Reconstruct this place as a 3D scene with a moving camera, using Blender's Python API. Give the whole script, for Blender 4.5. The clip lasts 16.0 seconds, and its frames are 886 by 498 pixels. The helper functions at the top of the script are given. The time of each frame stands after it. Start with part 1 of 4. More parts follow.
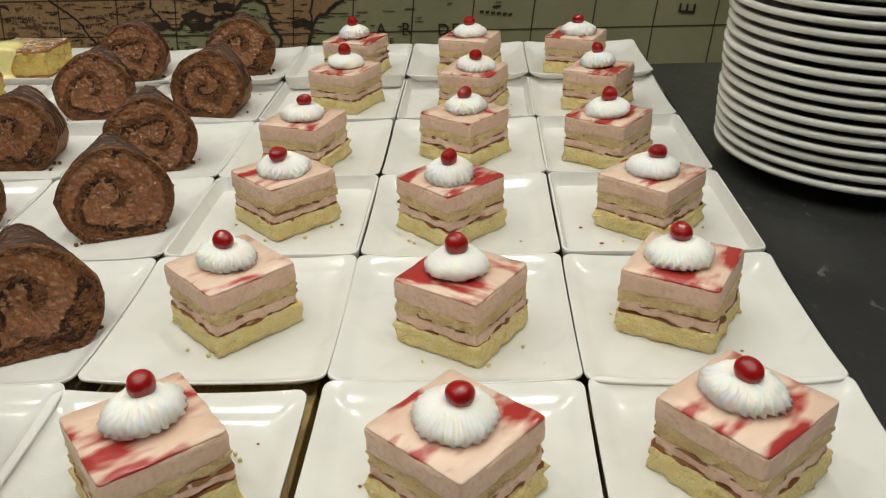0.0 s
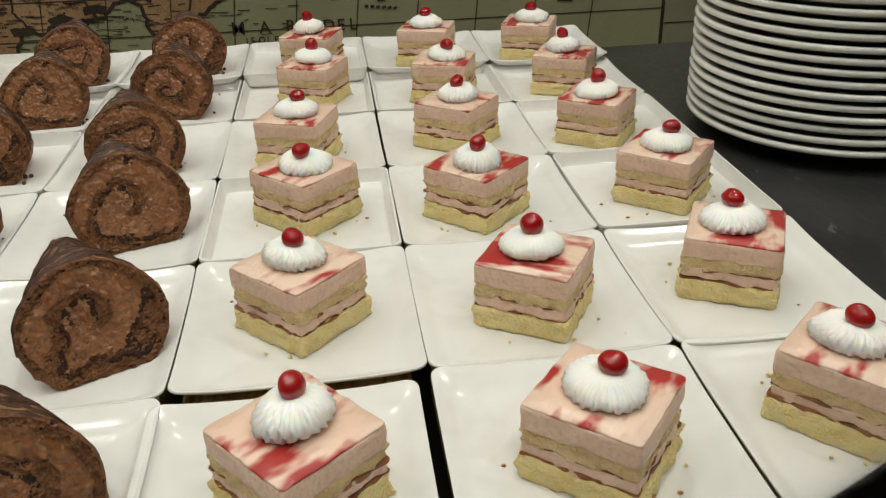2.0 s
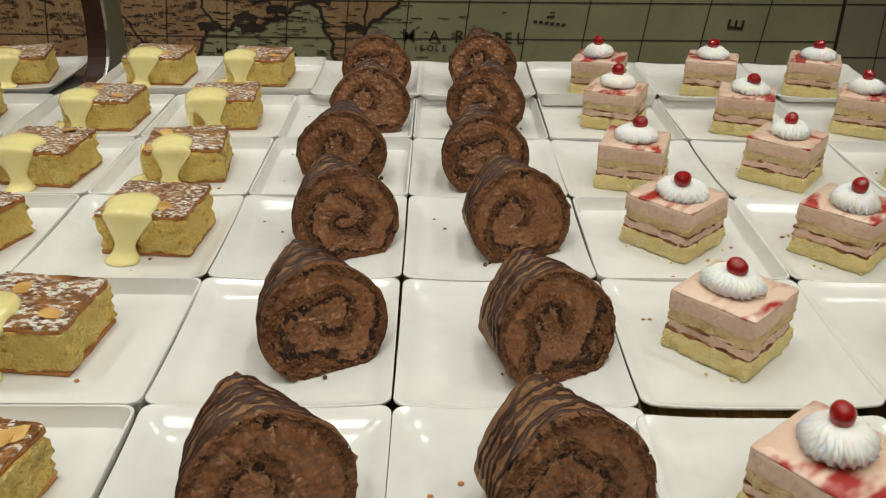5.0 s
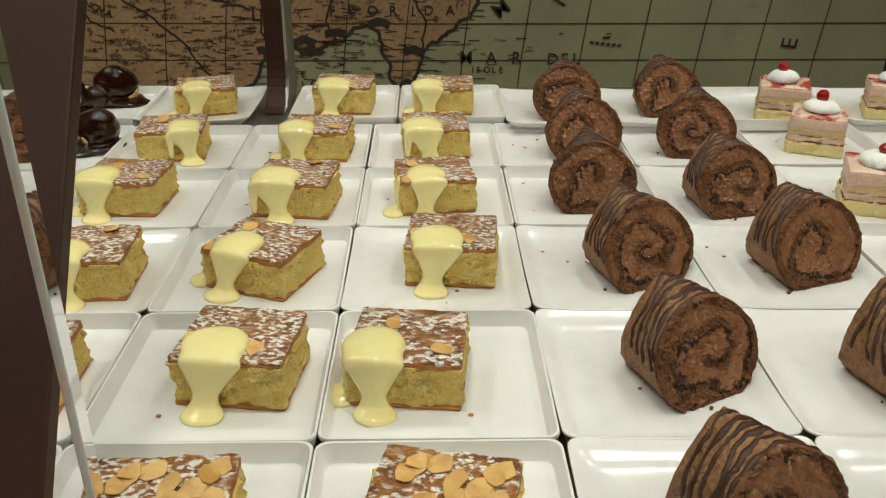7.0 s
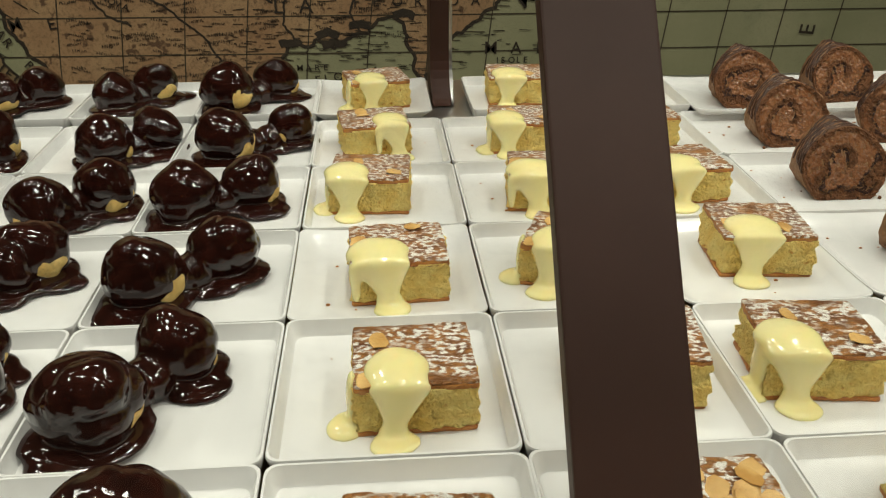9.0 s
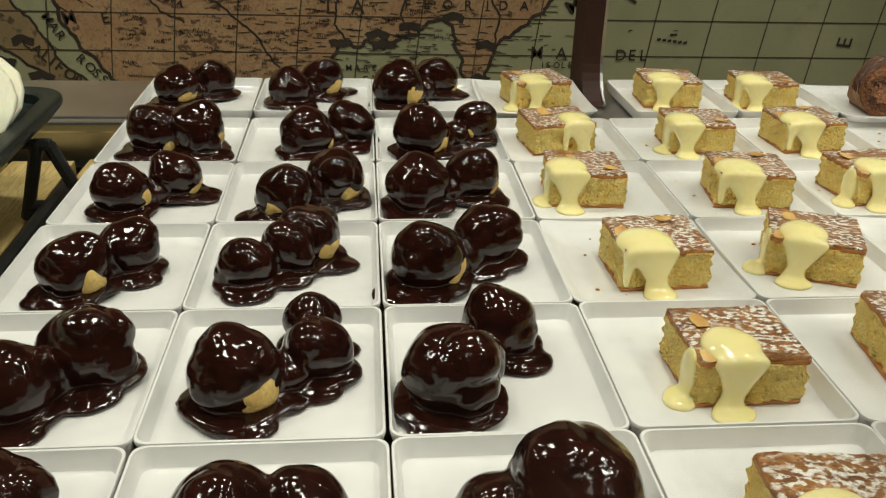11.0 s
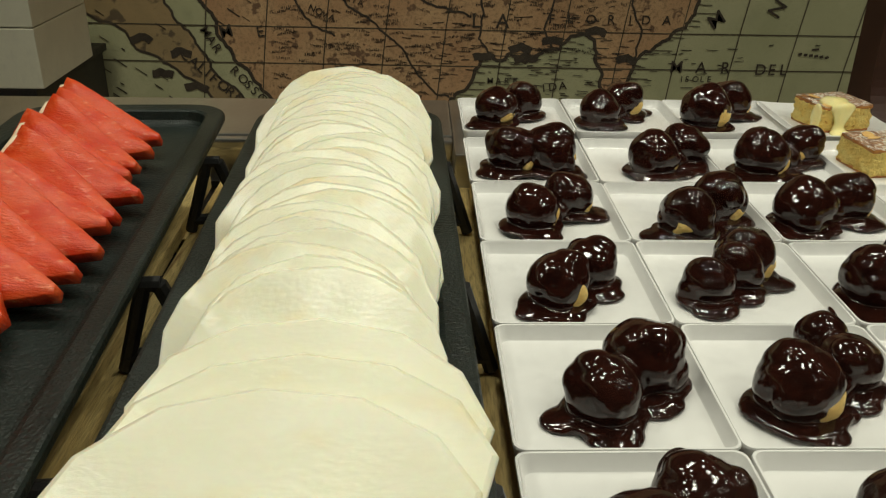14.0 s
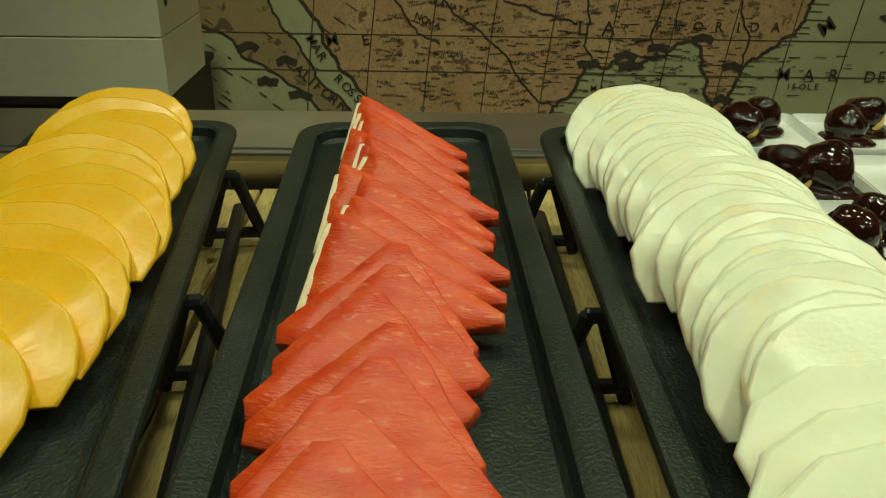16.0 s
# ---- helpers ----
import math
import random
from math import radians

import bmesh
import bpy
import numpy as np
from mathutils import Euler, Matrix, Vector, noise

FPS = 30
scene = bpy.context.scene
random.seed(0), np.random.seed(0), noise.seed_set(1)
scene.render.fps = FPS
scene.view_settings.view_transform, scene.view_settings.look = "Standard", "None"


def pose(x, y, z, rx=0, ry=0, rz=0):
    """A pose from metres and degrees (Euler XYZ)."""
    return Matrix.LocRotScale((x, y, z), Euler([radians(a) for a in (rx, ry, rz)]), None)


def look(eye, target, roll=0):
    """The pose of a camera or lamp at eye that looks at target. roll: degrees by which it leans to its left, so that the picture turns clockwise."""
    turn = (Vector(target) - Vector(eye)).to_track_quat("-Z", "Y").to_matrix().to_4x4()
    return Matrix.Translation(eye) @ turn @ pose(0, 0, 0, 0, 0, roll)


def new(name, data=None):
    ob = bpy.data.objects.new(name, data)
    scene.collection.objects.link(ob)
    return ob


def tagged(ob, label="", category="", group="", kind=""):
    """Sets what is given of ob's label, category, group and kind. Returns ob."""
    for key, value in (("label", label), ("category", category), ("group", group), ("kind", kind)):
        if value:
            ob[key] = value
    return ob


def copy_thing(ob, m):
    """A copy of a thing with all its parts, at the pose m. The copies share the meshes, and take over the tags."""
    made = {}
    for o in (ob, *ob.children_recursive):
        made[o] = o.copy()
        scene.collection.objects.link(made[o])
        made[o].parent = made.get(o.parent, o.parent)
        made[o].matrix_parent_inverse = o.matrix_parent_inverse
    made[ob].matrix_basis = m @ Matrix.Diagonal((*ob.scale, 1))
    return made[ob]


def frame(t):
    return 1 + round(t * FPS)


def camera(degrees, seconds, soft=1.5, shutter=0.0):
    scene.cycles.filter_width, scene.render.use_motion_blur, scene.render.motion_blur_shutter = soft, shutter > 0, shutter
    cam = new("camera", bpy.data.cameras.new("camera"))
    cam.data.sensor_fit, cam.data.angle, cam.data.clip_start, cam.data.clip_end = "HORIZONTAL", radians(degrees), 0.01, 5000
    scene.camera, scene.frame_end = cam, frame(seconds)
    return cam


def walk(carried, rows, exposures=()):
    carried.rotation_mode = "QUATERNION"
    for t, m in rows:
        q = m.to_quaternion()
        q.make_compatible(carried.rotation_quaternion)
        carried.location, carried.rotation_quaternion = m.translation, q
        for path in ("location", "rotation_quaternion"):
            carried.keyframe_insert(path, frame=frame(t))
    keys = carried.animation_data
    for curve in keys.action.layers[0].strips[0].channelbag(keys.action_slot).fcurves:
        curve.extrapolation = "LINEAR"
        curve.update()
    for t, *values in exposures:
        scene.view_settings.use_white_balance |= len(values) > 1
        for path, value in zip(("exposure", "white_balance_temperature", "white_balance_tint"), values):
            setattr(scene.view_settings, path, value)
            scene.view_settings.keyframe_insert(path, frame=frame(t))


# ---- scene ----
cam = camera(55.0, 16.0, soft=1.2)
PATH = [
    (0, (0.095, 0.072, 1.221), (0.0, 1.848, 0.306), -2.0),
    (0.5, (-0.007, 0.061, 1.214), (0.086, 1.811, 0.25), -1.1),
    (1, (-0.034, 0.056, 1.223), (0.218, 1.798, 0.274), -1.8),
    (1.5, (-0.044, 0.064, 1.238), (0.17, 1.836, 0.335), -3.3),
    (2, (-0.039, 0.07, 1.221), (0.174, 1.826, 0.288), -1.7),
    (2.5, (-0.023, 0.094, 1.213), (0.256, 1.841, 0.281), -0.2),
    (3, (-0.024, 0.079, 1.219), (0.231, 1.833, 0.293), 0.1),
    (3.5, (-0.042, 0.079, 1.227), (0.224, 1.84, 0.318), 0.7),
    (4, (-0.114, 0.078, 1.241), (0.062, 1.852, 0.335), 0.9),
    (4.5, (-0.206, 0.067, 1.241), (-0.135, 1.851, 0.338), 0.5),
    (4.7, (-0.237, 0.064, 1.243), (-0.21, 1.843, 0.33), 0.7),
    (6.8, (-0.509, 0.047, 1.257), (-0.518, 1.848, 0.388), 0.1),
    (7, (-0.541, 0.058, 1.26), (-0.51, 1.856, 0.386), 0.0),
    (7.5, (-0.619, 0.076, 1.247), (-0.512, 1.856, 0.341), -0.0),
    (8, (-0.681, 0.088, 1.246), (-0.421, 1.846, 0.329), 0.1),
    (8.5, (-0.753, 0.095, 1.25), (-0.513, 1.858, 0.336), -0.5),
    (9, (-0.845, 0.09, 1.253), (-0.702, 1.875, 0.362), 0.0),
    (9.5, (-0.91, 0.08, 1.254), (-0.843, 1.866, 0.358), 0.6),
    (10, (-0.952, 0.07, 1.257), (-0.823, 1.864, 0.382), 1.1),
    (10.2, (-0.984, 0.053, 1.257), (-0.843, 1.848, 0.386), 1.5),
    (12.3, (-1.184, 0.089, 1.261), (-0.959, 1.856, 0.351), 1.0),
    (12.5, (-1.203, 0.086, 1.264), (-1.001, 1.86, 0.362), 0.6),
    (13, (-1.276, 0.077, 1.267), (-1.121, 1.851, 0.358), 0.5),
    (13.5, (-1.343, 0.069, 1.274), (-1.195, 1.856, 0.39), 1.9),
    (14, (-1.442, 0.043, 1.28), (-1.372, 1.843, 0.411), 1.2),
    (14.5, (-1.525, 0.018, 1.279), (-1.539, 1.827, 0.425), 1.6),
    (15, (-1.572, 0.023, 1.277), (-1.648, 1.831, 0.426), 1.2),
    (15.5, (-1.653, 0.053, 1.267), (-1.744, 1.849, 0.392), 0.5),
    (16, (-1.734, 0.066, 1.287), (-1.731, 1.87, 0.425), 0.6),
]
EXPOSURES = [(0.0, -0.04, 6500, 10), (4.5, -0.10, 6500, 11), (7.0, -0.02, 6550, 8), (8.2, 0.03, 6550, 8), (9.0, 0.14, 6600, 7), (10.0, 0.12, 6650, 6), (12.5, 0.19, 6700, 7), (13.5, 0.14, 6700, 7), (14.0, 0.0, 6800, 5), (14.5, -0.02, 7000, 1), (15.0, 0.05, 7350, -10), (15.5, 0.05, 7500, -20), (16.0, 0.08, 7600, -24)]
walk(cam, [(t, look(eye, target, roll)) for t, eye, target, roll in PATH], EXPOSURES)


# ---- light ----
world = bpy.data.worlds.new("world")
scene.world = world
world.use_nodes = True
world.node_tree.nodes["Background"].inputs[0].default_value = (1.0, 0.93, 0.82, 1)
world.node_tree.nodes["Background"].inputs[1].default_value = 0.02


def downlight(x, y, z, power, aim, spread=110, radius=0.075):
    data = bpy.data.lights.new("spot_lamp", "SPOT")
    data.energy, data.spot_size, data.spot_blend, data.shadow_soft_size = power, radians(spread), 0.6, radius
    data.color = (1.0, 0.975, 0.875)
    ob = new("spot_lamp", data)
    ob.matrix_world = look((x, y, z), aim)
    return ob


LAMPS = [(x, y) for x in (-2.3, -1.5, -0.7, 0.1, 0.9) for y in (-0.45, 0.45, 1.35) if x > -1 or y > 0]
LAMP_Z = 2.66
for lx, ly in LAMPS:
    downlight(lx, ly, LAMP_Z - 0.03, 15 if ly < 0 else 19, (lx, ly + (0.95 if ly < 0 else 0.15 if ly < 1 else -0.1), 0.9))
# three more lamps, unseen and added to brighten the map wall
for wx in (-2.6, -0.6, 1.4):
    downlight(wx, 2.5, LAMP_Z - 0.03, 76 if wx < -2 else 48 if wx < 0 else 40, (wx, 3.4, 0.6), 100)


# ---- materials ----
def shade(name, c1, c2, scale=60, rough=0.5, bump=0.2, fine=6.0, metal=0.0, sss=0.0, sss_r=0.004, lo=0.35, hi=0.65, coat=0.0, rand=0.0, dist=0.002, c3=None, spots=0.0, spot_scale=0, dark=0.84, soft=0.06, stretch=None, spec=0.5, patch=0.0, knobs=0.0):
    """Two-colour noise material with grain, relief and slight change of gloss; spots of a third colour."""
    m = bpy.data.materials.new(name)
    m.use_nodes = True
    nt = m.node_tree
    b = nt.nodes["Principled BSDF"]
    link = nt.links.new
    tc = nt.nodes.new("ShaderNodeTexCoord")
    src = tc.outputs["Object"]
    if rand:
        info = nt.nodes.new("ShaderNodeObjectInfo")
        add = nt.nodes.new("ShaderNodeVectorMath")
        add.operation = "ADD"
        mul = nt.nodes.new("ShaderNodeVectorMath")
        mul.operation = "SCALE"
        mul.inputs[3].default_value = 7.3
        mul.inputs[0].default_value = (1, 1, 1)
        link(info.outputs["Random"], mul.inputs[3])
        link(src, add.inputs[0])
        link(mul.outputs[0], add.inputs[1])
        src = add.outputs[0]

    if stretch:
        st = nt.nodes.new("ShaderNodeVectorMath")
        st.operation = "MULTIPLY"
        st.inputs[1].default_value = stretch
        link(src, st.inputs[0])
        src = st.outputs[0]

    def tex(sc, detail=4):
        n = nt.nodes.new("ShaderNodeTexNoise")
        n.inputs["Scale"].default_value, n.inputs["Detail"].default_value = sc, detail
        link(src, n.inputs["Vector"])
        return n.outputs[0]

    def ramp(v, a, z):
        r = nt.nodes.new("ShaderNodeMapRange")
        r.inputs[1].default_value, r.inputs[2].default_value = a, z
        link(v, r.inputs[0])
        return r.outputs[0]

    def mix(f, a, z):
        n = nt.nodes.new("ShaderNodeMix")
        n.data_type = "RGBA"
        link(f, n.inputs[0])
        for k, v in ((6, a), (7, z)):
            if isinstance(v, tuple):
                n.inputs[k].default_value = (*v, 1)
            else:
                link(v, n.inputs[k])
        return n.outputs[2]

    big, small = tex(scale), tex(scale * fine, 6)
    col = mix(ramp(big, lo, hi), c1, c2)
    mid = tuple((p + q) * 0.5 * dark for p, q in zip(c1, c2))
    grain = nt.nodes.new("ShaderNodeMath")
    grain.operation = "MULTIPLY"
    grain.inputs[1].default_value = 0.4 if dark > 0.8 else 0.85
    link(ramp(small, 0.48, 0.68), grain.inputs[0])
    col = mix(grain.outputs[0], col, mid)
    if c3:
        mask = ramp(tex(spot_scale or scale, 3), 1 - spots, 1 + soft - spots)
        if patch:
            both = nt.nodes.new("ShaderNodeMath")
            both.operation = "MULTIPLY"
            link(mask, both.inputs[0])
            link(ramp(tex(patch, 2), 0.33, 0.50), both.inputs[1])
            mask = both.outputs[0]
        col = mix(mask, col, c3)
    link(col, b.inputs["Base Color"])
    rr = nt.nodes.new("ShaderNodeMapRange")
    rr.inputs[3].default_value, rr.inputs[4].default_value = rough * 0.8, min(1, rough * 1.25)
    link(small, rr.inputs[0])
    link(rr.outputs[0], b.inputs["Roughness"])
    b.inputs["Metallic"].default_value = metal
    b.inputs["Specular IOR Level"].default_value = spec
    b.inputs["Coat Weight"].default_value = coat
    b.inputs["Coat Roughness"].default_value = 0.05
    if sss:
        b.inputs["Subsurface Weight"].default_value = sss
        b.inputs["Subsurface Radius"].default_value = (1, 0.7, 0.45)
        b.inputs["Subsurface Scale"].default_value = sss_r
    if bump:
        bn = nt.nodes.new("ShaderNodeBump")
        bn.inputs["Strength"].default_value, bn.inputs["Distance"].default_value = bump, dist
        link(small, bn.inputs["Height"])
        if knobs:
            swell = nt.nodes.new("ShaderNodeBump")
            swell.inputs["Strength"].default_value, swell.inputs["Distance"].default_value = 1.0, knobs
            link(tex(scale, 1), swell.inputs["Height"])
            link(swell.outputs[0], bn.inputs["Normal"])
        link(bn.outputs[0], b.inputs["Normal"])
    return m


PORCELAIN = shade("porcelain", (0.80, 0.79, 0.77), (0.76, 0.75, 0.73), 15, 0.16, 0.02)
STONEWARE = shade("stack_porcelain", (0.80, 0.79, 0.75), (0.74, 0.73, 0.69), 20, 0.2, 0.02)
SPONGE = shade("vanilla_sponge", (0.92, 0.72, 0.30), (0.95, 0.82, 0.44), 130, 0.9, 1.0, 4, sss=0.10, rand=1, c3=(0.70, 0.46, 0.15), spots=0.27, spot_scale=230, dark=0.83, dist=0.004, spec=0.2)
SPONGE_MID = shade("tan_sponge", (0.80, 0.57, 0.29), (0.88, 0.70, 0.40), 150, 0.9, 1.0, 4, sss=0.10, rand=1, c3=(0.45, 0.24, 0.08), spots=0.31, spot_scale=190, dark=0.81, dist=0.004, spec=0.2)
MOUSSE = shade("strawberry_mousse", (0.74, 0.49, 0.37), (0.80, 0.58, 0.45), 60, 0.45, 0.5, sss=0.10, rand=1, dark=0.76, c3=(0.58, 0.26, 0.17), spots=0.30, spot_scale=170, soft=0.12)
MOUSSE_TOP = shade("marbled_mousse_top", (0.79, 0.55, 0.43), (0.84, 0.63, 0.51), 45, 0.24, 0.3, sss=0.08, rand=1, c3=(0.42, 0.040, 0.034), spots=0.495, spot_scale=44, soft=0.10, dark=0.84, stretch=(1.15, 0.45, 1.0))
JAM = shade("jam_line", (0.20, 0.058, 0.014), (0.34, 0.12, 0.03), 150, 0.4, 0.5, dark=0.5)
CREAM = shade("whipped_cream", (0.95, 0.93, 0.90), (0.96, 0.95, 0.93), 90, 0.5, 0.12, sss=0.6, sss_r=0.006, spec=0.3)
CHERRY = shade("cherry_skin", (0.27, 0.005, 0.007), (0.42, 0.011, 0.011), 120, 0.16, 0.15, coat=0.4, rand=1)
ROLL_SPONGE = shade("chocolate_sponge", (0.120, 0.045, 0.017), (0.215, 0.092, 0.038), 110, 0.8, 0.8, 4, rand=1, dark=0.52, dist=0.003, spec=0.3)
ROLL_LINE = shade("dark_chocolate_line", (0.030, 0.010, 0.005), (0.075, 0.026, 0.012), 140, 0.6, 1.0, 4, rand=1, dark=0.5, dist=0.003, spec=0.3)
ROLL_SKIN = shade("roll_outside", (0.24, 0.115, 0.050), (0.34, 0.180, 0.082), 60, 0.6, 1.0, 5, rand=1, dark=0.55, dist=0.003, spec=0.3)
ROLL_CREAM = shade("chocolate_cream", (0.215, 0.080, 0.030), (0.320, 0.138, 0.060), 55, 0.26, 0.6, 4, rand=1, dark=0.72, dist=0.002)
DRIZZLE = shade("dark_chocolate_drizzle", (0.040, 0.014, 0.007), (0.075, 0.029, 0.014), 90, 0.4, 0.4, spec=0.35)
GLAZE = shade("chocolate_glaze", (0.012, 0.0036, 0.0026), (0.028, 0.007, 0.0045), 75, 0.06, 0.10, 3, rand=1, coat=0.2, spec=0.4, knobs=0.0014)
CHOUX = shade("choux_pastry", (0.88, 0.66, 0.25), (0.74, 0.47, 0.13), 70, 0.7, 0.9, dark=0.75)
ALMOND_SPONGE = shade("almond_sponge", (1.0, 0.79, 0.28), (0.98, 0.67, 0.18), 70, 0.75, 1.0, 5, rand=1, c3=(0.66, 0.31, 0.05), spots=0.36, spot_scale=125, dark=0.86, dist=0.008, spec=0.3, soft=0.10)
CRUST = shade("baked_crust", (0.50, 0.215, 0.054), (0.19, 0.066, 0.016), 75, 0.30, 1.0, 5, rand=1, c3=(0.93, 0.89, 0.82), spots=0.53, spot_scale=200, dark=0.5, soft=0.12, dist=0.003, stretch=(1.0, 1.5, 1.0), patch=38)
CRUST_EDGE = shade("crust_edge", (0.58, 0.24, 0.05), (0.36, 0.12, 0.022), 90, 0.4, 0.8)
FLAKE = shade("almond_flake", (0.78, 0.50, 0.18), (0.54, 0.28, 0.07), 60, 0.35, 0.4, rand=1)
CUSTARD = shade("custard", (0.90, 0.79, 0.36), (0.91, 0.82, 0.43), 30, 0.14, 0.02, sss=0.25, coat=0.3)
TRAY = shade("slate_tray", (0.0075, 0.012, 0.010), (0.017, 0.024, 0.021), 14, 0.36, 0.8, 26, dist=0.0015, spec=0.32, c3=(0.004, 0.007, 0.006), spots=0.38, spot_scale=9, soft=0.2)
STAND = shade("black_metal", (0.012, 0.012, 0.012), (0.022, 0.022, 0.022), 30, 0.4, 0.2)
HONEYDEW = shade("honeydew_flesh", (0.80, 0.78, 0.61), (0.84, 0.82, 0.68), 3, 0.26, 0.12, 12, sss=0.45, rand=1, sss_r=0.008, c3=(0.82, 0.67, 0.36), spots=0.46, spot_scale=2.4, soft=0.30, dark=0.95)
WATERMELON = shade("watermelon_flesh", (0.64, 0.046, 0.011), (0.74, 0.105, 0.028), 22, 0.20, 0.5, 9, sss=0.20, sss_r=0.005, rand=1, c3=(0.88, 0.31, 0.13), spots=0.41, spot_scale=90, soft=0.28, dark=0.81, stretch=(1.0, 2.6, 1.0))
RIND = shade("watermelon_rind", (0.84, 0.72, 0.50), (0.80, 0.60, 0.42), 50, 0.4, 0.2)
CANTALOUPE = shade("cantaloupe_flesh", (0.90, 0.47, 0.022), (0.92, 0.55, 0.05), 4, 0.28, 0.12, 8, sss=0.15, rand=1, sss_r=0.006, dark=0.83, c3=(0.88, 0.38, 0.03), spots=0.42, spot_scale=3, soft=0.3)
STEEL = shade("brushed_steel", (0.55, 0.54, 0.52), (0.45, 0.44, 0.42), 10, 0.34, 0.1, 20, metal=1.0)
COUNTER = shade("dark_counter", (0.020, 0.020, 0.021), (0.040, 0.040, 0.040), 9, 0.30, 0.2, 18, c3=(0.10, 0.095, 0.09), spots=0.33, spot_scale=120, spec=0.35, stretch=(1.0, 0.5, 1.0))
BRONZE = shade("bronze_post", (0.038, 0.017, 0.012), (0.054, 0.024, 0.017), 8, 0.45, 0.08, 25, spec=0.2)
WOOD = shade("crate_wood", (0.66, 0.50, 0.21), (0.46, 0.31, 0.10), 9, 0.6, 0.5, 12, rand=1, c3=(0.2, 0.11, 0.035), spots=0.36, spot_scale=10, dark=0.55, stretch=(5.0, 0.5, 5.0))
WHITE_BOX = shade("cream_laminate", (0.84, 0.80, 0.63), (0.80, 0.76, 0.59), 6, 0.4, 0.04)
DARK_CABINET = shade("dark_cabinet", (0.016, 0.013, 0.011), (0.026, 0.021, 0.018), 8, 0.5, 0.1)
SEA = shade("map_sea", (0.36, 0.36, 0.205), (0.45, 0.435, 0.26), 3.5, 0.55, 0.05, 30, c3=(0.27, 0.28, 0.17), spots=0.40, spot_scale=8, soft=0.3)
SEA_PALE = shade("map_sea_pale", (0.35, 0.32, 0.22), (0.40, 0.37, 0.26), 3.5, 0.55, 0.05, 30)
LAND = shade("map_land", (0.43, 0.245, 0.125), (0.53, 0.34, 0.18), 5, 0.55, 0.05, 20, c3=(0.16, 0.09, 0.05), spots=0.39, spot_scale=24, dark=0.62)
PENINSULA = shade("map_land_green", (0.27, 0.20, 0.10), (0.36, 0.25, 0.125), 5, 0.55, 0.05, 20, c3=(0.12, 0.085, 0.05), spots=0.42, spot_scale=18)
INK = shade("map_ink", (0.035, 0.026, 0.018), (0.06, 0.045, 0.03), 20, 0.6, 0.02)
INK_SOFT = shade("map_ink_soft", (0.065, 0.05, 0.03), (0.09, 0.07, 0.042), 20, 0.6, 0.02)
PAINT = shade("wall_paint", (0.22, 0.19, 0.15), (0.26, 0.23, 0.18), 3, 0.7, 0.1, 40)
CEILING = shade("ceiling_paint", (0.16, 0.15, 0.14), (0.20, 0.19, 0.17), 3, 0.8, 0.1, 40)
FLOOR = shade("floor_tile", (0.12, 0.09, 0.07), (0.17, 0.13, 0.10), 4, 0.4, 0.1, 20)
GLASS_EDGE = shade("ground_glass_edge", (0.93, 0.94, 0.90), (0.88, 0.90, 0.86), 30, 0.4, 0.1)
GLASS_EDGE.node_tree.nodes["Principled BSDF"].inputs["Alpha"].default_value = 0.72
GLASS_EDGE.node_tree.nodes["Principled BSDF"].inputs["Subsurface Weight"].default_value = 0.8
GLASS_EDGE.node_tree.nodes["Principled BSDF"].inputs["Subsurface Scale"].default_value = 0.02


def pane_glass():
    m = bpy.data.materials.new("guard_glass")
    m.use_nodes = True
    nt = m.node_tree
    nt.nodes.remove(nt.nodes["Principled BSDF"])
    out = nt.nodes["Material Output"]
    tr, gl, mx, fr = (nt.nodes.new("ShaderNode" + k) for k in ("BsdfTransparent", "BsdfGlossy", "MixShader", "Fresnel"))
    tr.inputs[0].default_value = (0.985, 0.995, 0.985, 1)
    gl.inputs["Roughness"].default_value = 0.02
    fr.inputs[0].default_value = 1.25
    nt.links.new(fr.outputs[0], mx.inputs[0])
    nt.links.new(tr.outputs[0], mx.inputs[1])
    nt.links.new(gl.outputs[0], mx.inputs[2])
    nt.links.new(mx.outputs[0], out.inputs[0])
    return m


GLASS = pane_glass()


# ---- mesh helpers ----
def mesh_of(bm, material, name="mesh", smooth=False):
    me = bpy.data.meshes.new(name)
    bmesh.ops.recalc_face_normals(bm, faces=bm.faces)
    bm.to_mesh(me)
    bm.free()
    me.materials.append(material)
    if smooth:
        me.shade_smooth()
    return me


def part(name, bm, material, parent, label="", smooth=False, at=None):
    """One mesh object under a thing, or a thing of its own where parent is None."""
    me = bm if isinstance(bm, bpy.types.Mesh) else mesh_of(bm, material, name, smooth)
    ob = new(name, me)
    if parent:
        ob.parent = parent
    if at is not None:
        ob.matrix_basis = at
    if label:
        ob["label"] = label
    return ob


def box(x0, x1, y0, y1, z0, z1, bevel=0.0, bm=None):
    bm = bm or bmesh.new()
    got = bmesh.ops.create_cube(bm, size=1, matrix=Matrix.Translation(((x0 + x1) / 2, (y0 + y1) / 2, (z0 + z1) / 2)) @ Matrix.Diagonal((x1 - x0, y1 - y0, z1 - z0, 1)))
    if bevel:
        edges = list({e for v in got["verts"] for e in v.link_edges})
        bmesh.ops.bevel(bm, geom=edges, offset=bevel, segments=2, affect="EDGES", profile=0.6)
    return bm


